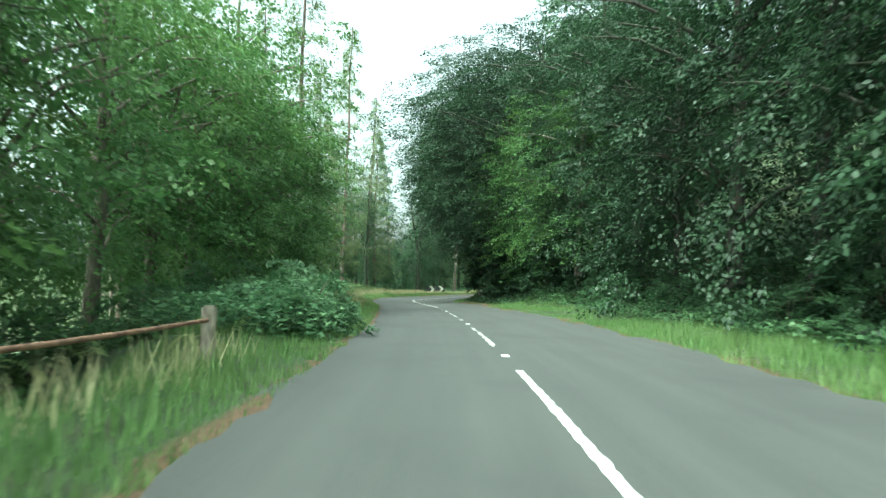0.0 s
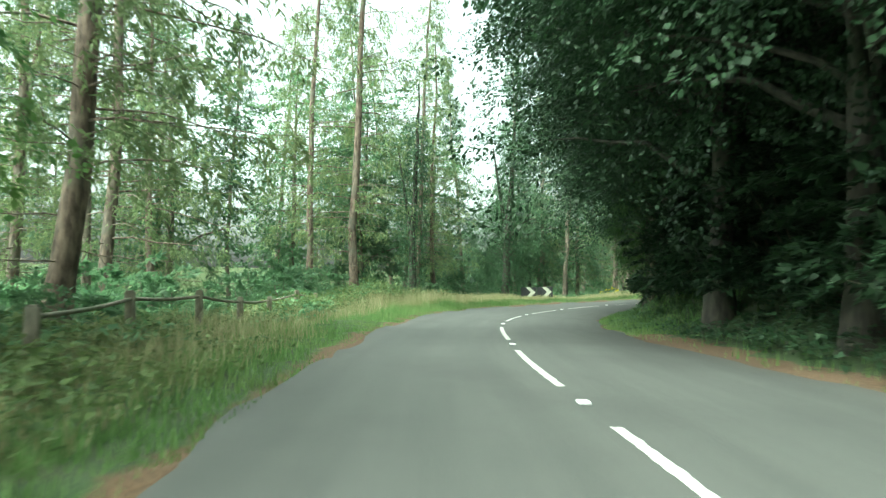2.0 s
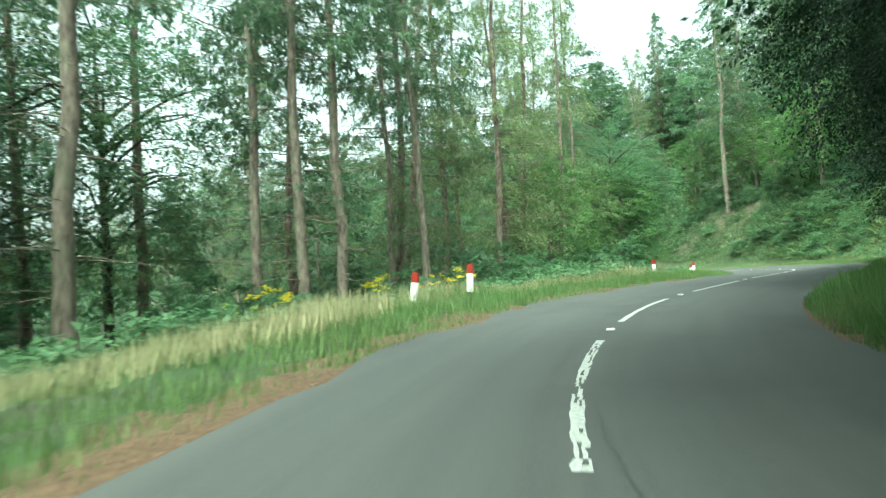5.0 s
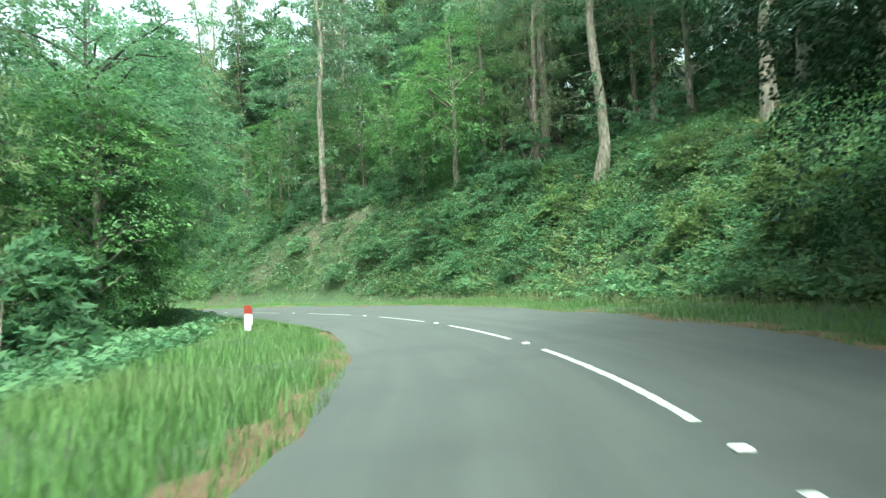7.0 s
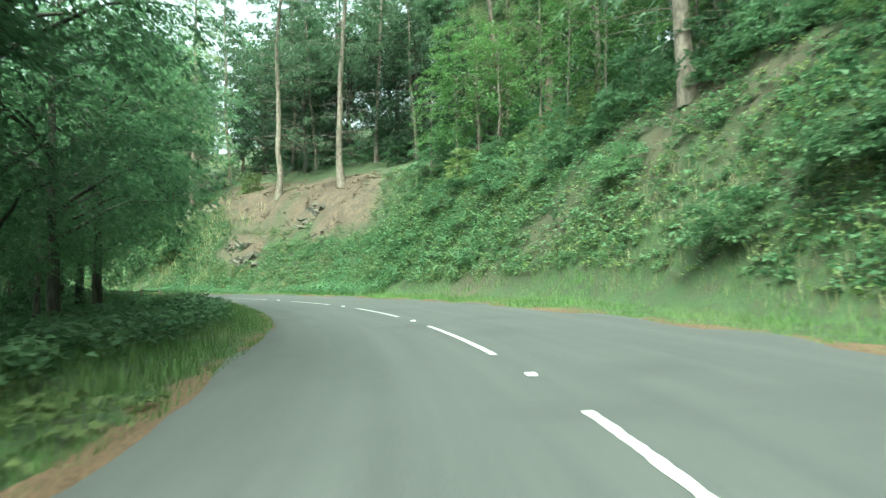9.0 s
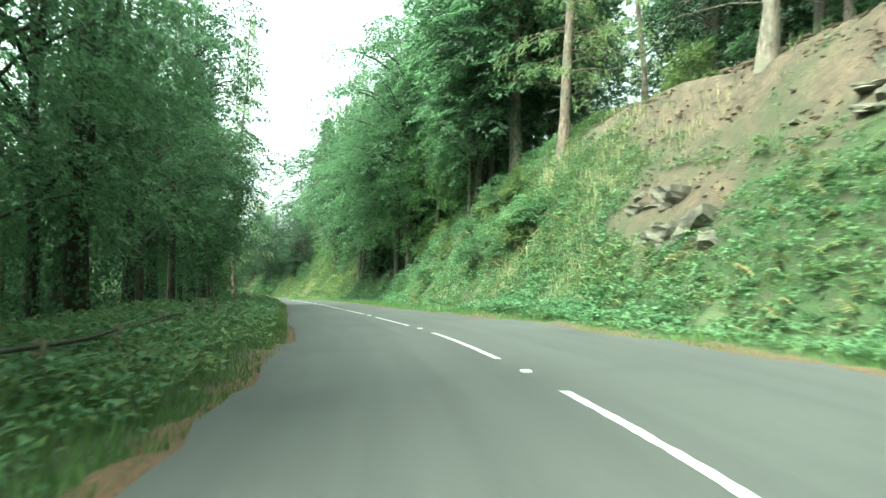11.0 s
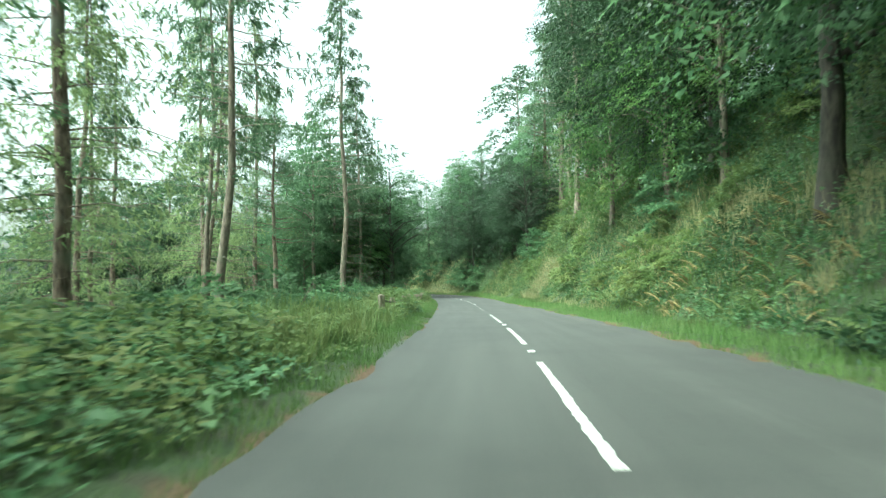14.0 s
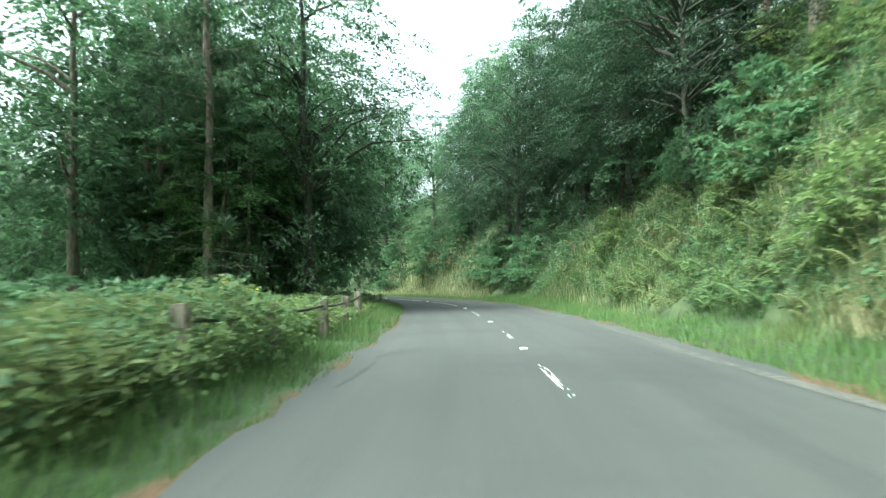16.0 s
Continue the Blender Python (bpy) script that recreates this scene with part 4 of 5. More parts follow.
belt("hillside trees", 372, 430, 7, -44, -24, 1.0, 1.3)
belt("woodland trees", 374, 450, 7, -22, -15, 0.7, 0.9)
belt("woodland trees", 370, 398, 4.5, -15.5, -12, 0.95, 1.2)
belt("bank oaks", 374, 396, 7, -11, -9, 0.7, 0.9)
belt("copse beeches", 384, 445, 5.5, -10, -8, 0.7, 0.95)
belt("young trees", 372, 386, 4, -11, -8, 0.8, 1.1)
belt("dark shrubs", 346, 400, 5, -12, -8.5, 0.7, 1.0)
belt("copse beeches", 373, 394, 4.0, -7.4, -5.6, 0.75, 1.0)
belt("hornbeams", 376, 396, 5, -9.5, -7.5, 0.9, 1.1)
belt("overhanging beeches", 368, 384, 5, 6.4, 7.6, 0.58, 0.7)
belt("copse beeches", 386, 446, 4, 9, 15, 0.55, 0.75)
belt("dark shrubs", 376, 420, 2.4, 6, 10, 0.8, 1.2)
belt("woodland trees", 384, 446, 4, 16, 24, 0.5, 0.65)
belt("shrubs", 84, 126, 2.6, -8.0, -6.6, 0.5, 0.8)
belt("dark shrubs", 86, 134, 2.4, -12.5, -8.6, 0.7, 1.15)
belt("dark shrubs", 90, 134, 3.0, -18, -13, 1.0, 1.5)

# single trees that stand out
for key, i, s, d_, size, tall in (
        ("larches", 0, 110.3, -8.6, 1.0, 1.05), ("larches", 1, 112.7, -12.8, 0.9, 1.0), ("larches", 3, 90.4, -9.0, 1.15, 1.0), ("spruces", 1, 136.8, -16.6, 0.9, 1.0), ("spruces", 3, 139.6, -16.9, 0.9, 1.0),
        ("spruces", 0, 137.6, -10.6, 1.1, 1.0), ("spruces", 2, 145.5, -14.2, 1.0, 1.05), ("spruces", 3, 145.2, -11.8, 1.05, 1.05), ("spruces", 0, 146.3, -11.1, 1.0, 1.0), ("spruces", 2, 151.7, -12.1, 0.9, 1.0),
        ("spruces", 1, 153.3, -14.9, 0.9, 1.0), ("larches", 3, 122.0, -11.0, 0.9, 0.95), ("larches", 2, 99.5, -13.5, 1.0, 1.0), ("ivy trees", 2, 130.6, -10.1, 1.15, 1.2),
        ("spruces", 2, 214.8, 10.2, 1.5, 1.1), ("spruces", 3, 219.6, 16.8, 1.1, 1.1), ("spruces", 0, 198.6, 16.4, 1.6, 1.1), ("spruces", 1, 191.1, 12.7, 1.5, 1.1), ("spruces", 3, 184.1, 15.6, 1.5, 1.1),
        ("spruces", 2, 246.4, 13.0, 1.3, 1.1), ("spruces", 3, 252.9, 11.8, 1.3, 1.1), ("larches", 2, 263.9, 9.7, 1.1, 1.0), ("overhanging beeches", 0, 313.6, 7.4, 1.1, 1.0),
        ("larches", 0, 298.0, -6.5, 0.85, 0.95), ("pines", 0, 354.9, -16.2, 1.1, 0.95), ("spruces", 1, 346.7, -9.5, 1.15, 0.95), ("spruces", 2, 369.6, -9.8, 1.0, 0.9),
        ("spruces", 0, 354.0, 9.2, 1.1, 0.95), ("spruces", 3, 360.7, 10.4, 1.2, 0.95), ("spruces", 2, 363.8, 10.5, 1.1, 0.95), ("bank shrubs", 1, 258.5, 13.0, 1.0, 1.2), ("hillside trees", 1, 272.5, 10.5, 1.0, 1.05), ("hillside trees", 2, 279.5, 11.0, 1.0, 1.1), ("woodland trees", 1, 286.5, 9.0, 1.05, 1.1), ("woodland trees", 3, 293.5, 8.6, 1.05, 1.15), ("woodland trees", 4, 301.0, 8.6, 1.05, 1.1),
        ("overhanging beeches", 0, 121.5, 5.6, 1.15, 1.1), ("overhanging beeches", 1, 128.0, 6.6, 1.2, 1.1), ("roadside oaks", 0, 81.0, -9.2, 1.0, 1.1), ("roadside oaks", 1, 85.0, -10.6, 1.0, 1.1), ("overhanging beeches", 0, 96.5, 5.9, 1.35, 1.2), ("overhanging beeches", 1, 103.0, 7.4, 1.15, 1.2), ("overhanging beeches", 1, 89.5, 5.9, 1.3, 1.15), ("roadside beeches", 0, 132.0, 8.0, 1.1, 1.0), ("roadside beeches", 2, 136.5, 8.2, 1.05, 1.0), ("overhanging beeches", 1, 130.5, 6.2, 1.1, 0.62), ("hornbeams", 0, 299.5, 6.8, 1.25, 1.2), ("hornbeams", 1, 308.0, 6.8, 1.25, 1.2), ("ivy trees", 1, 279.0, -7.8, 1.2, 1.4), ("hornbeams", 1, 270.0, -8.6, 1.0, 1.25), ("hornbeams", 1, 134.5, -14.5, 0.8, 0.85), ("hornbeams", 0, 140.5, -19.5, 1.0, 1.1), ("hornbeams", 1, 144.8, -21.0, 1.05, 1.15), ("hornbeams", 0, 137.6, -19.0, 0.9, 1.0), ("pines", 2, 362.0, 12.5, 1.1, 1.0), ("pines", 0, 371.0, 10.5, 1.1, 1.0)):
    plant(key, i, s, d_, size, (i * 77 + s * 13) % 360, 0.15, tall, tuple(LEAN.normal(0, 1.2, 2)))


# ---- low growth ----
def scatter(rng, n, s0, s1, sign, x0, x1, power=1.0):
    s = rng.uniform(s0, s1, n)
    x = x0 + (x1 - x0) * rng.random(n) ** power
    edge = left_edge(s) if sign < 0 else right_edge(s)
    return s, sign * (edge + x), x


def base_points(s, d):
    return np.concatenate([place_xy(s, d), (height(s, d))[:, None]], 1)


def patchy(p, k=0.7, shift=0.0):
    return rough_field(p[:, 0] * k + shift, p[:, 1] * k - shift)


def grass(rng, name, n, s0, s1, sign, x0, x1, tall, mat, power=1.0, wide=0.016, patch=None):
    s, d_, x = scatter(rng, n, s0, s1, sign, x0, x1, power)
    p = base_points(s, d_)
    h = tall * rng.uniform(0.45, 1.2, n) * (0.75 + 0.3 * patchy(p)).clip(0.35, 1.5) * np.clip(0.35 + x * 0.9, 0.35, 1.0)
    if sign > 0:
        keep = ((earth_bare(s, d_) < 0.4) | (rng.random(n) < 0.22)) & ~((s > 82) & (s < 97) & (rng.random(n) < 0.93))
        p, h, x = p[keep], h[keep], x[keep]
        n = len(p)
    else:
        keep = (s > 50) | (x < 1.5)
        p, h, x = p[keep], h[keep], x[keep]
        n = len(p)
    if patch is not None:
        keep = patchy(p, 0.55, patch) + rng.normal(0, 0.15, n) > 0.15
        p, h = p[keep], h[keep]
        n = len(p)
    th = rng.random(n) * 2 * np.pi
    o = np.stack([np.cos(th), np.sin(th), 0 * th], 1)
    bend = o[:, [1, 0, 2]] * [-1, 1, 0] * (h * rng.uniform(0.1, 0.7, n))[:, None]
    w = (wide * rng.uniform(0.6, 1.4, n) * (0.6 + h))[:, None]
    v = np.stack([p - o * w - [0, 0, 0.03], p + o * w - [0, 0, 0.03], p + bend + np.array([0, 0, 1]) * h[:, None]], 1)
    return fast_mesh(name, v.reshape(-1, 3), np.arange(3 * n).reshape(-1, 3), mat)


def undergrowth(rng, name, n, s0, s1, sign, x0, x1, tall, size, mat, power=1.0, per=12):
    s, d_, x = scatter(rng, n, s0, s1, sign, x0, x1, power)
    p = base_points(s, d_)
    lump = patchy(p, 0.8, 3.0)
    keep = rng.random(n) < (0.85 + 0.35 * lump)
    keep &= ~((s > 124) & (s < 130.5) & (d_ < 0) & (d_ > -7.5))
    if sign > 0:
        keep &= earth_bare(s, d_) < 0.35 + 0.3 * rng.random(n)
    p, lump, x = p[keep], lump[keep], x[keep]
    n = len(p)
    h = tall * (0.55 + 0.35 * lump).clip(0.15, 1.3) * np.clip(0.3 + 0.55 * x, 0.25, 1.0)
    c = p[:, None] + rng.normal(0, 0.14, (n, per, 3)) * [1, 1, 0]
    c[..., 2] += h[:, None] * rng.random((n, per)) ** 0.6
    th = rng.random((n, per)) * 2 * np.pi
    way = np.stack([np.cos(th), np.sin(th), rng.normal(-0.1, 0.4, (n, per))], -1)
    nrm = np.array([0, 0, 1.0]) + rng.normal(0, 0.4, (n, per, 3))
    L = size * rng.uniform(0.6, 1.4, n * per)
    v, f = leaf_tris(c.reshape(-1, 3), way.reshape(-1, 3), unit(nrm).reshape(-1, 3), L, L * 0.8)
    return fast_mesh(name, v, f, mat)


def bracken(rng, name, n, s0, s1, sign, x0, x1, size, mat=LEAF_BRACKEN):
    """Arching fronds, each with paired tapering leaflets."""
    s, d_, x = scatter(rng, n, s0, s1, sign, x0, x1)
    p = base_points(s, d_)
    keep = (earth_bare(s, d_) < 0.3) & (rng.random(n) < 0.6 + 0.4 * patchy(p, 0.5, 7.0)) if sign > 0 else rng.random(n) < 0.6 + 0.4 * patchy(p, 0.5, 7.0)
    p = p[keep]
    n, k = len(p), 11
    L = (size * rng.uniform(0.6, 1.3, n))[:, None]
    th = rng.random(n) * 2 * np.pi
    o = np.stack([np.cos(th), np.sin(th), 0 * th], 1)
    side = np.stack([-np.sin(th), np.cos(th), 0 * th], 1)
    u = np.linspace(0.25, 1.0, k)
    axis = p[:, None] + o[:, None] * (L * u * 0.75)[..., None] + np.array([0, 0, 1.0]) * (L * (1.05 * u - 0.6 * u**2))[..., None]
    out = []
    for sg_ in (-1, 1):
        way = side[:, None] * sg_ + 0.45 * o[:, None] + np.array([0, 0, -0.2]) + 0 * axis
        ln = (L * 0.36 * (1.1 - u) ** 0.75).ravel()
        out.append(leaf_quads(axis.reshape(-1, 3), way.reshape(-1, 3), np.tile([0, 0, 1.0], (n * k, 1)) + rng.normal(0, 0.15, (n * k, 3)), ln, ln * 0.32))
    v = np.vstack([a for a, _ in out])
    return fast_mesh(name, v, np.arange(len(v)).reshape(-1, 4), mat)


def stuff(name, me, label, category):
    tagged(new(name, me), label, category, kind="stuff")


rng = np.random.default_rng(7)
for a, b in ((30, 110), (110, 200), (200, 290), (290, 400)):
    for sign in (-1, 1):
        n = int((b - a) * 3.2 * 165)
        stuff("verge_grass", grass(rng, "verge_grass", n, a, b, sign, 0.02, 3.4, 0.34, GRASS, 1.25, 0.0125), "long bright green grass on the road verge", "grass")
for n, a, b, sign, x0, x1, tall, mat, wide, patch, label in (
        (30000, 92, 165, -1, 1.9, 5.5, 0.52, STRAW, 0.01, None, "dry straw-coloured seeding grass on the verge"),
        (8000, 92, 165, -1, 0.3, 2.4, 0.26, GRASS, 0.011, None, "short bright green grass along the asphalt"),
        (16000, 68, 118, -1, 1.3, 4.2, 0.75, STRAW, 0.011, None, "tall seeding grass along the old fence"),
        (16000, 62, 114, -1, 0.2, 3.0, 0.42, GRASS, 0.011, None, "bright green grass along the old fence"),
        (13000, 108, 140, -1, 1.7, 3.6, 0.62, STRAW, 0.011, None, "bleached seeding grass about the bend signs"),
        (6000, 69, 92, -1, 0.7, 2.6, 0.5, STRAW, 0.011, None, "pale seeding grass at the edge of the asphalt"),
        (1500, 34, 50, -1, 1.0, 2.2, 0.6, STRAW, 0.01, None, "dry straw-coloured grass beside the fence"),
        (9000, 165, 215, 1, 2.0, 4.5, 0.6, STRAW, 0.01, None, "dry straw-coloured seeding grass below the bank"),
        (15000, 322, 376, 1, 1.4, 6.5, 0.6, STRAW, 0.011, 4.0, "patches of dry straw-coloured grass on the bank"),
        (36000, 314, 376, 1, 1.2, 8.0, 0.5, FRESH, 0.013, 9.0, "patches of tall yellow-green grass on the bank"),
        (20000, 252, 276, 1, 0.8, 7.5, 0.75, STRAW, 0.012, 2.0, "patches of dry straw-coloured grass on the steep bank"),
        (12000, 252, 280, 1, 0.6, 7.0, 0.7, FRESH, 0.013, 5.0, "tall yellow-green grass on the steep bank"),
        (30000, 228, 272, 1, 2.5, 9.0, 0.6, FRESH, 0.013, 1.0, "patches of yellow-green grass on the slipped bank"),
        (38000, 124, 164, 1, 0.15, 5.0, 0.62, GRASS, 0.013, None, "long bright green grass hanging down the bank"),
        (10000, 306, 331, -1, 0.8, 6.0, 0.95, FRESH, 0.014, None, "tall pale green weeds hiding the old rail"),
        (3000, 348, 376, -1, 1.2, 6.0, 0.6, FRESH, 0.014, None, "pale green weeds about the old rail"),
        (9000, 311, 324, 1, 2.2, 4.6, 0.6, STRAW, 0.012, 6.0, "golden dry grass below the beeches"),
        (4000, 165, 200, -1, 0.2, 3.5, 0.28, GRASS, 0.012, None, "lush bright green grass inside the bend"),
        (500, 337, 345, -1, 0.5, 1.3, 0.2, STRAW, 0.012, None, "dead bleached grass at the road edge"),
        (7000, 384, 402, 1, 0.8, 5.0, 0.7, STRAW, 0.014, None, "golden dry grass on the bank of the far bend"),
        (3500, 348.5, 354.5, 1, 1.8, 4.0, 0.85, STRAW, 0.014, None, "clump of golden dry grass on the bank"),
        (9000, 312, 372, -1, 0.3, 1.8, 0.35, GRASS, 0.011, None, "long green grass in front of the old rail")):
    stuff("seeding_grass" if mat is STRAW else "tall_grass", grass(rng, "tall_grass", n, a, b, sign, x0, x1, tall, mat, 0.9, wide, patch), label, "grass")
for a, b, sign, x0, x1, tall, size, dense, mat in (
        (34, 49.5, -1, 4.6, 9, 0.6, 0.13, 12, LEAF_NETTLE), (52, 62, -1, 0.5, 8, 1.2, 0.12, 20, LEAF_NETTLE), (62, 70, -1, 1.6, 8, 0.7, 0.12, 14, FRESH), (70, 100, -1, 2.0, 9, 0.8, 0.13, 14, LEAF_NETTLE), (64, 90, -1, 0.7, 3.6, 0.75, 0.085, 26, FRESH), (100, 166, -1, 2.6, 11, 0.85, 0.12, 15, LEAF_NETTLE), (84, 120, -1, 2.2, 5.5, 1.0, 0.1, 26, FRESH), (316, 362, -1, 1.7, 5, 1.25, 0.1, 22, FRESH), (345.5, 354, -1, 0.7, 2.4, 1.4, 0.085, 50, FRESH), (345, 355, -1, 1.0, 3.4, 1.35, 0.1, 30, LEAF_NETTLE), (316, 345, -1, 0.9, 2.6, 1.5, 0.09, 34, FRESH), (166, 192, -1, 3.4, 10, 0.6, 0.14, 14, LEAF_NETTLE), (192, 236, -1, 1.4, 9, 0.7, 0.14, 14, LEAF_NETTLE),
        (236, 306, -1, 0.6, 9, 0.7, 0.11, 16, LEAF_NETTLE), (236, 312, -1, 0.5, 6, 0.7, 0.085, 13, FRESH), (300, 374, -1, 2.0, 10, 1.0, 0.13, 12, LEAF_NETTLE), (300, 374, -1, 1.0, 8, 1.15, 0.11, 14, FRESH), (374, 396, -1, 1.0, 8, 1.0, 0.14, 8, LEAF_NETTLE),
        # LEAF_DARK stretches: shade of the overhanging beeches given as a darker leaf
        (34, 80, 1, 2.4, 8, 0.8, 0.13, 14, LEAF_NETTLE), (80, 99, 1, 0.9, 8, 0.5, 0.13, 9, LEAF_DARK), (99, 127, 1, 0.5, 8, 0.5, 0.11, 16, LEAF_NETTLE), (127, 164, 1, 4.0, 8, 0.6, 0.13, 9, LEAF_NETTLE), (160, 236, 1, 2.5, 13, 0.95, 0.15, 30, LEAF_NETTLE), (160, 236, 1, 2.4, 12, 0.8, 0.11, 16, FRESH),
        (232, 272, 1, 0.6, 5, 0.8, 0.12, 42, LEAF_NETTLE), (232, 272, 1, 4.0, 9, 0.55, 0.11, 26, LEAF_NETTLE), (232, 272, 1, 2.5, 9, 0.5, 0.09, 20, FRESH), (184, 202, -1, 0.3, 4, 0.4, 0.1, 12, FRESH), (266, 288, 1, 1.0, 10, 0.8, 0.14, 13, LEAF_NETTLE), (286, 309, 1, 1.2, 10, 0.7, 0.12, 26, LEAF_DARK), (309, 318, 1, 1.6, 10, 0.6, 0.11, 16, LEAF_NETTLE), (316, 396, 1, 2.0, 10, 0.8, 0.12, 14, LEAF_NETTLE), (318, 374, 1, 2.0, 10, 0.6, 0.095, 16, FRESH)):
    n = int((b - a) * (x1 - x0) * dense / 7 * 5.0)
    stuff("undergrowth", undergrowth(rng, "undergrowth", n, a, b, sign, x0, x1, tall, size, mat), "tangled green nettles and brambles", "undergrowth")
for a, b, sign, x0, x1, n, size, mat in (
        (160, 236, 1, 3, 16, 2600, 1.15, LEAF_BRACKEN), (266, 316, 1, 1.8, 9, 900, 0.85, LEAF_BRACKEN), (324, 378, 1, 2.0, 10, 4000, 1.0, LEAF_BRACKEN), (312, 378, 1, 2.2, 10, 260, 0.9, DRY_FROND), (309, 323, 1, 1.8, 4.5, 200, 0.8, DRY_FROND), (348, 354, 1, 1.8, 3.6, 60, 0.8, DRY_FROND),
        (308, 372, -1, 1.4, 5, 1300, 0.95, LEAF_BRACKEN), (308, 372, -1, 2.0, 7, 120, 0.9, DRY_FROND), (50, 70, -1, 1.8, 6, 260, 0.9, LEAF_BRACKEN), (68, 106, -1, 1.9, 5, 800, 0.85, LEAF_BRACKEN), (62, 84, -1, 2.2, 5, 110, 0.9, DRY_FROND),
        (96, 150, 1, 1.5, 7, 400, 0.8, LEAF_BRACKEN), (236, 270, 1, 3, 9, 500, 0.8, LEAF_BRACKEN), (240, 276, 1, 1.5, 8, 260, 0.8, DRY_FROND), (176, 226, 1, 3, 9, 160, 0.8, DRY_FROND)):
    dry = mat is DRY_FROND
    stuff("dry_bracken" if dry else "bracken", bracken(rng, "bracken", n, a, b, sign, x0, x1, size, mat), "withered orange-brown bracken fronds" if dry else "green bracken fronds arching over the bank", "bracken")

# weeds and bushes that crowd the old rail
rng = np.random.default_rng(77)
belt("shrubs", 320, 335, 2.0, -4.3, -3.7, 0.3, 0.48)
belt("bank shrubs", 346, 360, 3.5, -5.4, -4.6, 0.35, 0.5)
belt("larches", 300, 318, 6, -18, -10, 0.75, 0.95)
belt("shrubs", 288, 312, 3, -8.5, -6.5, 0.8, 1.2)

# low growth behind the open wood, and saplings on the bank
belt("dark shrubs", 262, 294, 3.5, -24, -16, 1.2, 1.7)
belt("roadside oaks", 110, 122, 4, 5.7, 6.3, 0.5, 0.6)


# ---- roadside furniture ----
def box(bm, size, at_=(0, 0, 0), turn=None):
    m = Matrix.Translation(at_) @ (turn or Matrix()) @ Matrix.Diagonal((*size, 1))
    return bmesh.ops.create_cube(bm, size=1, matrix=m)["verts"]


def solid(name, mat, parent, make, bevel=0.0, label=""):
    """A part from bmesh code."""
    bm = bmesh.new()
    make(bm)
    if bevel:
        bmesh.ops.bevel(bm, geom=bm.edges[:], offset=bevel, segments=2, affect="EDGES")
    me = bpy.data.meshes.new(name)
    bm.to_mesh(me)
    bm.free()
    me.materials.append(mat)
    return part(name, me, parent, label)


def heading(s):
    return math.degrees(math.atan2(*[float(np.interp(s, ROAD_S, ROAD_T[:, i])) for i in (0, 1)]))


def marker_post():
    """A plastic verge post: flattened white body, red reflector band, dark foot."""
    root = new("marker_post")
    body = solid("body", WHITE, root, lambda bm: box(bm, (0.19, 0.09, 0.55), (0, 0, 0.34)), 0.02)
    solid("reflector", RED, body, lambda bm: box(bm, (0.194, 0.094, 0.26), (0, 0, 0.74)), 0.02, "red reflective band")
    solid("foot", BLACK, root, lambda bm: box(bm, (0.15, 0.07, 0.2), (0, 0, 0.0)), 0.01, "dark rubber foot")
    return root


first = None
for s, d_, lean in ((142.7, -5.6, 9), (144.8, -5.1, 3), (163.5, -6.0, 2), (183.0, -5.8, 0), (188.7, -5.5, 0)):
    x, y = place_xy(s, d_)
    m = pose(x, y, float(height(s, d_)), 0, lean, -heading(s))
    if first is None:
        first = marker_post()
        first.matrix_world = m
        tagged(first, "white plastic marker post with a red top, leaning in the grass", "marker post", "marker posts")
    else:
        tagged(copy_thing(first, m), "white plastic marker post with a red reflective top" if lean < 5 else "")


def chevron_sign(width=1.34, tall=0.82):
    """A black board on two posts with one white chevron, which points to the board's right."""
    root = new("chevron_sign")
    board = solid("board", BLACK, root, lambda bm: box(bm, (width, 0.03, tall), (0, 0, 0.56)), 0.006)

    def arrow(bm):
        w, a = 0.36, tall / 2 - 0.015
        pts = [(-0.22, a), (-0.22 + w, a), (0.24 + w, 0), (-0.22 + w, -a), (-0.22, -a), (0.2, 0)]
        front = [bm.verts.new((x, -0.022, 0.56 + z)) for x, z in pts]
        face = bm.faces.new(front[::-1])
        bmesh.ops.recalc_face_normals(bm, faces=[face])

    solid("chevron", SIGN_WHITE, board, arrow, 0, "pale reflective chevron")
    for x in (-0.42, 0.42):
        solid("post", STEEL, root, lambda bm: bmesh.ops.create_cone(bm, segments=10, radius1=0.035, radius2=0.035, depth=1.1, cap_ends=True,
                                                                   matrix=Matrix.Translation((x, 0.055, 0.35))))
    return root


for i, (x, y) in enumerate(((-1.52, 91.79), (-0.26, 91.16))):
    sign = chevron_sign() if i == 0 else copy_thing(sign, Matrix())
    sign.matrix_world = pose(x, y, -0.725 + 0.075 * i, 0, -2 - 1.5 * i, -26)
    tagged(sign, "black bend sign with one pale chevron among the grass", "road sign", "chevron signs")


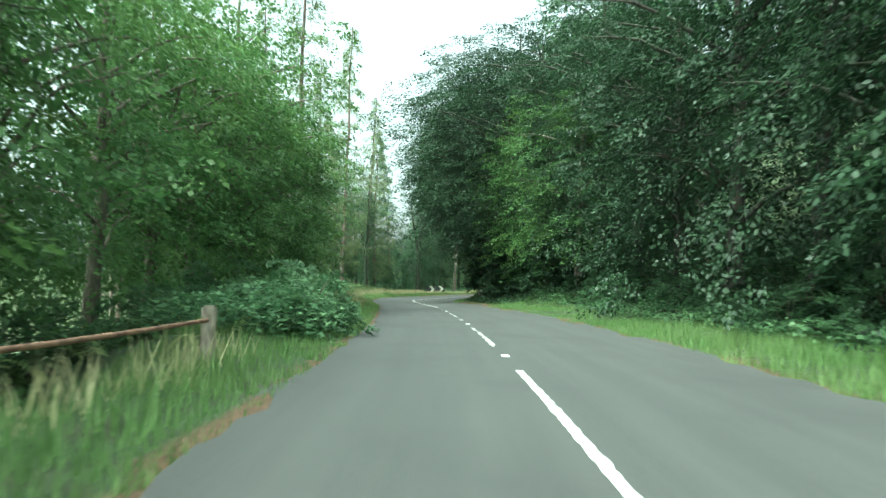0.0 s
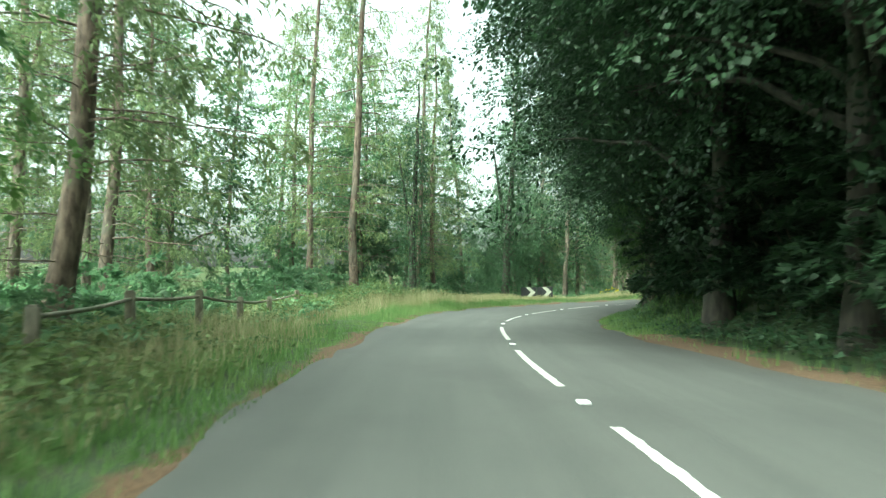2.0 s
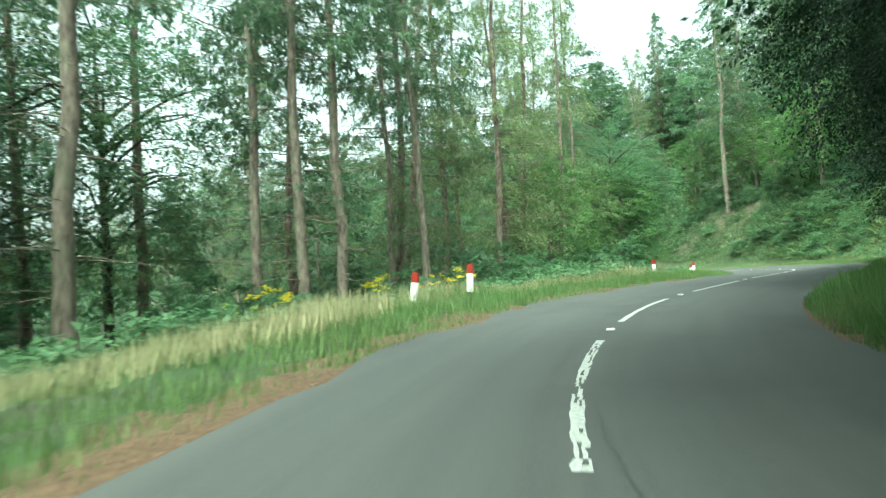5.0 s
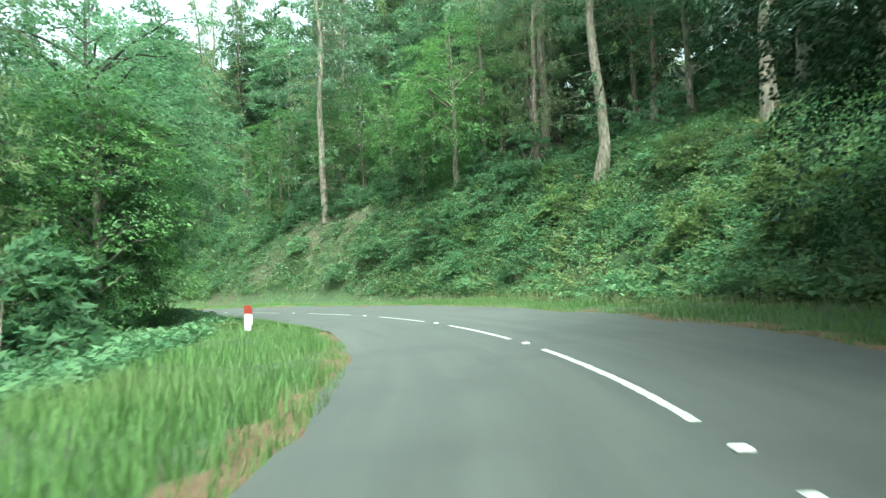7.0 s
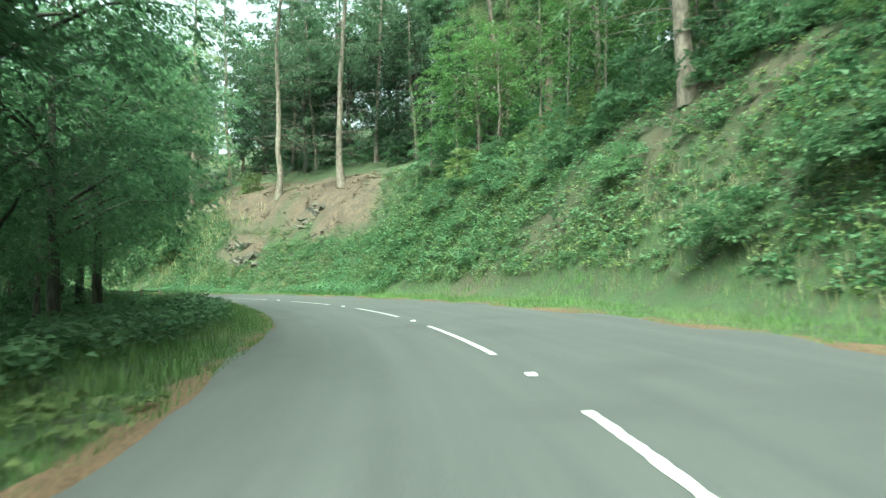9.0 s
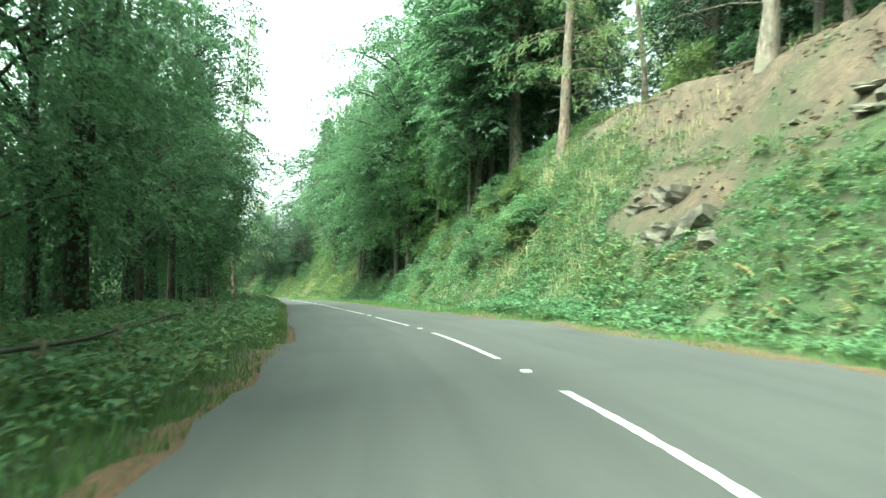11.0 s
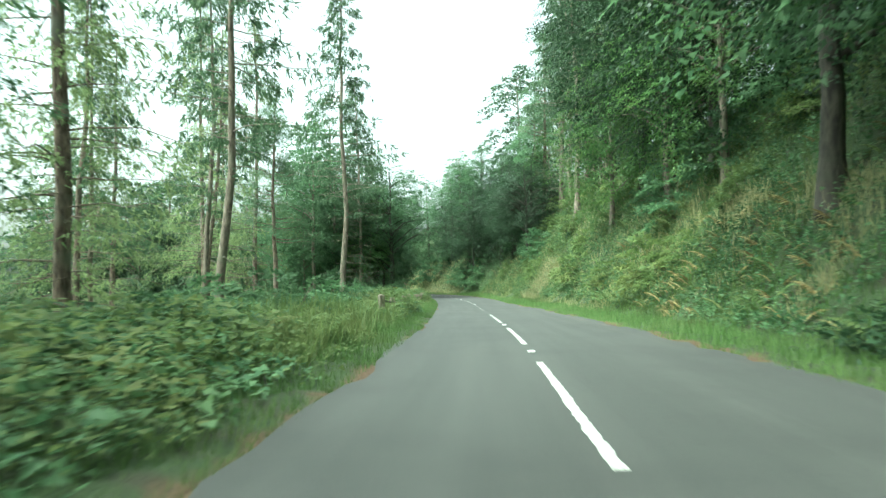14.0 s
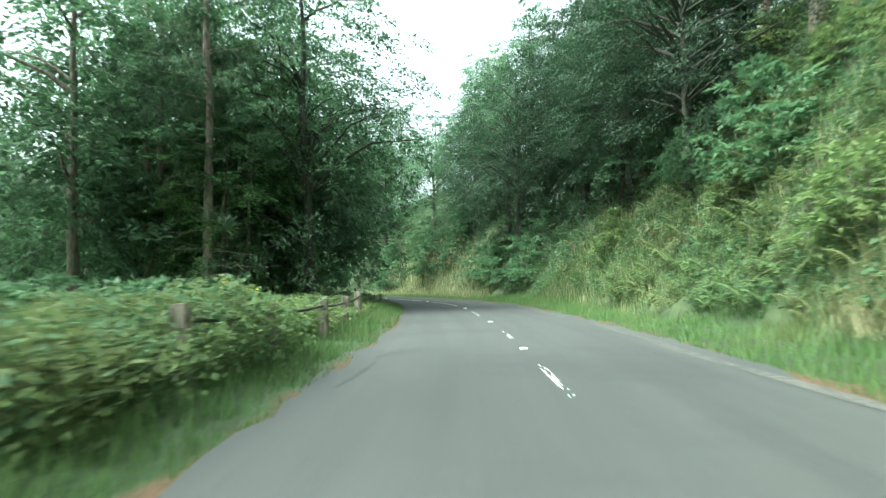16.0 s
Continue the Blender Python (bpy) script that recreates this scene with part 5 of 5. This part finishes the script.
def fence(s0, s1, d0, d1, step, seed, rails, rail_mat, tall=0.95, gaps=(), thick=0.13):
    """Weathered square posts with rails from post to post."""
    g = np.random.default_rng(seed)
    root = new("fence")
    n = max(2, int((s1 - s0) / step) + 1)
    ss = np.linspace(s0, s1, n)
    dd = np.linspace(d0, d1, n) + g.normal(0, 0.06, n)
    foot_ = base_points(ss, dd)
    tops = []
    for p in foot_:
        h = tall * g.uniform(0.93, 1.08)
        ob = solid("post", WOOD_OLD, root, lambda bm: box(bm, (thick, thick * 0.95, h + 0.3), (0, 0, h / 2 - 0.15)), thick * 0.16)
        ob.matrix_world = pose(*p, g.normal(0, 2), g.normal(0, 2), g.uniform(0, 360) * 0.1 - heading(s0))
        tops.append(p + [0, 0, h])
    for i, (a, b) in enumerate(zip(tops, tops[1:])):
        for k, drop in enumerate(rails):
            if (i, k) in gaps:
                continue
            u = np.linspace(0, 1, 5)[:, None]
            line = (a - [0, 0, drop]) * (1 - u) + (b - [0, 0, drop]) * u - np.array([0, 0, 0.03]) * np.sin(u * np.pi)
            part("rail", tubes("rail", [(line, np.full(5, 0.028))], rail_mat, 8), root)
    return root


tagged(fence(36.2, 48.8, -5.0, -4.15, 4.2, 1, (0.19,), RUST, 0.74, (), 0.18), "weathered post fence with a rusty pipe rail", "fence")
tagged(fence(71, 101, -4.8, -6.6, 2.7, 2, (0.12,), WOOD_OLD, 0.72, ((1, 0), (4, 0))), "old timber post and rail fence lost in brambles", "fence")
tagged(fence(236, 292, -5.6, -5.3, 2.6, 3, (0.08,), BARK_DARK, 0.62), "mossy timber post and rail fence under dark trees", "fence")
tagged(fence(320, 364, -3.95, -3.8, 3.3, 4, (0.17,), BARK_DARK, 0.8, ((3, 0), (8, 0)), 0.19), "weathered timber post and rail fence in tall weeds", "fence")


def crack(points, wide, seed):
    """A dark tarry seam along the points (s, d), lying on the asphalt."""
    g = np.random.default_rng(seed)
    k = np.array(points, float)
    u = np.linspace(0, len(k) - 1, 14 * len(k))
    s, d_ = (np.interp(u, np.arange(len(k)), k[:, i]) + g.normal(0, 0.012, len(u)) for i in (0, 1))
    t = unit(np.stack([np.gradient(s), np.gradient(d_)], 1))
    w = wide * g.uniform(0.35, 1.0, len(u)) * np.sin(np.linspace(0.15, np.pi - 0.15, len(u))) ** 0.5
    sides = [(s - t[:, 1] * w * q, d_ + t[:, 0] * w * q) for q in (-0.5, 0.5)]
    v = np.stack([np.concatenate([place_xy(a, b), (height(a, b) + 0.034)[:, None]], 1) for a, b in sides], 1)
    tagged(new("road_crack", fast_mesh("road_crack", v.reshape(-1, 3), grid_faces(len(u), 2), TAR)), "dark tar-filled crack in the worn asphalt", "crack", "road cracks", kind="structure")


for i, (line, wide) in enumerate((
        (((328.6, 0.2), (328.1, 0.3), (327.6, 0.45), (327.6, 1.2), (327.6, 2.4)), 0.06), (((331.4, 2.3), (331.2, 2.8), (330.2, 3.0), (328.6, 2.95), (326.0, 2.9)), 0.1),
        (((133.5, 0.12), (131.5, 0.2), (129.5, 0.32), (127.0, 0.3)), 0.03), (((354.2, -2.4), (354.6, -2.2), (355.2, -1.8)), 0.09), (((351.2, -2.45), (352.6, -2.35), (353.6, -2.3)), 0.07),
        (((345.0, 2.75), (350.0, 2.5), (355.0, 2.45), (362.0, 2.4)), 0.06), (((358.0, -2.3), (360.5, -2.1), (363.0, -2.2)), 0.08), (((87.2, 0.5), (85.6, 0.75)), 0.04),
        (((340.0, 2.8), (334.0, 2.95)), 0.06))):
    crack(line, wide, 70 + i)


def fallen_rail():
    """A pale stripped pole that leans down through the grass to the ground."""
    ss, dd = np.linspace(60.5, 71.2, 9), np.full(9, -4.72)
    p = base_points(ss, dd) + np.array([0, 0, 1.0]) * np.linspace(0.1, 0.54, 9)[:, None]
    root = new("fallen_rail")
    part("pole", tubes("pole", [(p, np.linspace(0.05, 0.038, 9))], PALE_WOOD, 10), root)
    stub = base_points(np.array([71.2]), np.array([-4.8]))[0]
    post = solid("post", WOOD_OLD, root, lambda bm: box(bm, (0.13, 0.12, 0.9), (0, 0, 0.2)), 0.02)
    post.matrix_world = pose(*stub, 0, 3, 10)
    return root


tagged(fallen_rail(), "pale stripped wooden rail sagging into the verge grass", "fence rail")


def rock(seed, size):
    """A broken, layered outcrop block with flat faces."""
    g = np.random.default_rng(seed)
    bm = bmesh.new()
    bmesh.ops.create_cube(bm, size=1.6)
    bmesh.ops.subdivide_edges(bm, edges=bm.edges[:], cuts=3, use_grid_fill=True)
    for cut in range(8):
        nrm = Vector(unit(g.normal(0, 1, 3)))
        lim = g.uniform(0.55, 0.85)
        for v in bm.verts:
            over = v.co.dot(nrm) - lim
            if over > 0:
                v.co -= nrm * over
    for v in bm.verts:
        v.co += Vector(g.normal(0, 0.045, 3))
        v.co = Vector((v.co.x * size[0], v.co.y * size[1], v.co.z * size[2] * 0.7))
    me = bpy.data.meshes.new("rock")
    bm.to_mesh(me)
    bm.free()
    me.materials.append(ROCK)
    return me


g = np.random.default_rng(9)
ROCKS = [rock(30 + i, g.uniform(0.3, 0.6, 3)) for i in range(6)]
def set_rock(s, d_, lift, k_):
    x, y = place_xy(s, d_)
    ob = new("rock", ROCKS[int(g.integers(0, 6))])
    ob.matrix_world = pose(x, y, float(height(s, d_)) + lift, *g.uniform(-9, 9, 2), g.uniform(-20, 20) - heading(s)) @ Matrix.Diagonal((k_ * 0.9, k_ * 1.3, k_ * 0.85, 1))
    tagged(ob, "weathered grey-brown rock jutting from the bank", "rock", "outcrop rocks")


# a broken ledge of bedded blocks, and stones fallen about it
for s in np.arange(250.0, 256.0, 0.6):
    for tier in range(3):
        if g.random() < 0.72 - 0.12 * abs(s - 253):
            set_rock(s + g.normal(0, 0.25), 7.95 + 0.4 * tier + 0.16 * g.normal(), -0.5, g.uniform(0.7, 1.0) * g.choice((0.8, 1.4, 2.1)))
for cs, cd, n, ws, wd, big in ((247.4, 10.8, 7, 0.7, 0.5, 1.0), (260.5, 8.6, 3, 0.9, 0.5, 0.6), (250.0, 12.5, 9, 4.5, 1.6, 0.4), (243.0, 9.5, 4, 1.5, 0.5, 0.6)):
    for k in range(n):
        set_rock(cs + g.normal(0, ws), cd + g.normal(0, wd), -0.14 * big, big * g.uniform(0.6, 1.3))


def rubble(seed, n, s0, s1, d0, d1):
    """Clods and chips that lie on the slipped soil, as one heap of small four-sided lumps."""
    q = np.random.default_rng(seed)
    s, d_ = q.uniform(s0, s1, n), q.uniform(d0, d1, n)
    keep = earth_bare(s, d_) > 0.45
    c = base_points(s[keep], d_[keep])
    n = len(c)
    r = 0.03 + 0.1 * q.random(n) ** 5
    corners = unit(np.array([[1, 1, 1], [1, -1, -1], [-1, 1, -1], [-1, -1, 1.0]])[None] + q.normal(0, 0.45, (n, 4, 3)))
    v = c[:, None] + corners * r[:, None, None] * q.uniform(0.6, 1.4, (n, 4, 1)) * [1.2, 1.2, 0.75]
    f = (np.arange(n)[:, None, None] * 4 + np.array([[0, 1, 2], [0, 3, 1], [0, 2, 3], [1, 3, 2]])).reshape(-1, 3)
    return fast_mesh("soil_rubble", v.reshape(-1, 3), f, CLOD)


stuff("soil_rubble", rubble(91, 9000, 236, 266, 8.5, 16.5), "loose brown clods and chips on the slipped soil", "rubble")
stuff("soil_rubble", rubble(92, 3000, 206, 224, 4.5, 13.0), "loose brown clods and dead stems on the bank", "rubble")


def ragwort(seed):
    """A tall weed: leafy stems, each with a flat head of yellow flowers."""
    g = np.random.default_rng(seed)
    root = new("yellow_flowering_weed")
    stems, heads = [], []
    for k in range(9):
        top = np.array([*g.normal(0, 0.28, 2), g.uniform(0.8, 1.35)])
        stems.append((np.linspace(0, 1, 5)[:, None] * top, np.linspace(0.012, 0.005, 5)))
        heads.append(top)
    part("stem", tubes("stem", stems, LEAF_NETTLE, 4), root)
    heads = np.array(heads)
    for top in heads:
        v, f = sprays(g, top[None], np.array([[0, 0, 1.0]]), 34, 0.12, 0.05, 0.9, 0.1, 0.03)
        part("flower_head", fast_mesh("flower_head", v, f, YELLOW), root, "flat head of bright yellow flowers")
    low = heads[g.integers(0, 9, 40)] * g.uniform(0.2, 0.85, (40, 1))
    v, f = sprays(g, low, unit(heads[g.integers(0, 9, 40)] * [1, 1, 0]), 8, 0.12, 0.16, 0.4, 0.1, 0.03)
    part("foliage", fast_mesh("foliage", v, f, LEAF_NETTLE), root)
    return root


weeds = [ragwort(50 + i) for i in range(2)]
used = set()
for k, (s, d_) in enumerate(((142.4, -9.4), (141.6, -9.8), (145.4, -9.0), (148.2, -8.6), (149.4, -8.2), (359.5, -6.2))):
    x, y = place_xy(s, d_)
    m = pose(x, y, float(height(s, d_)) - 0.03, 0, 0, 70 * k)
    if k % 2 in used:
        copy_thing(weeds[k % 2], m)
    else:
        weeds[k % 2].matrix_world = m
        tagged(weeds[k % 2], "tall weed with flat heads of yellow flowers", "wildflower", "yellow weeds")
        used.add(k % 2)
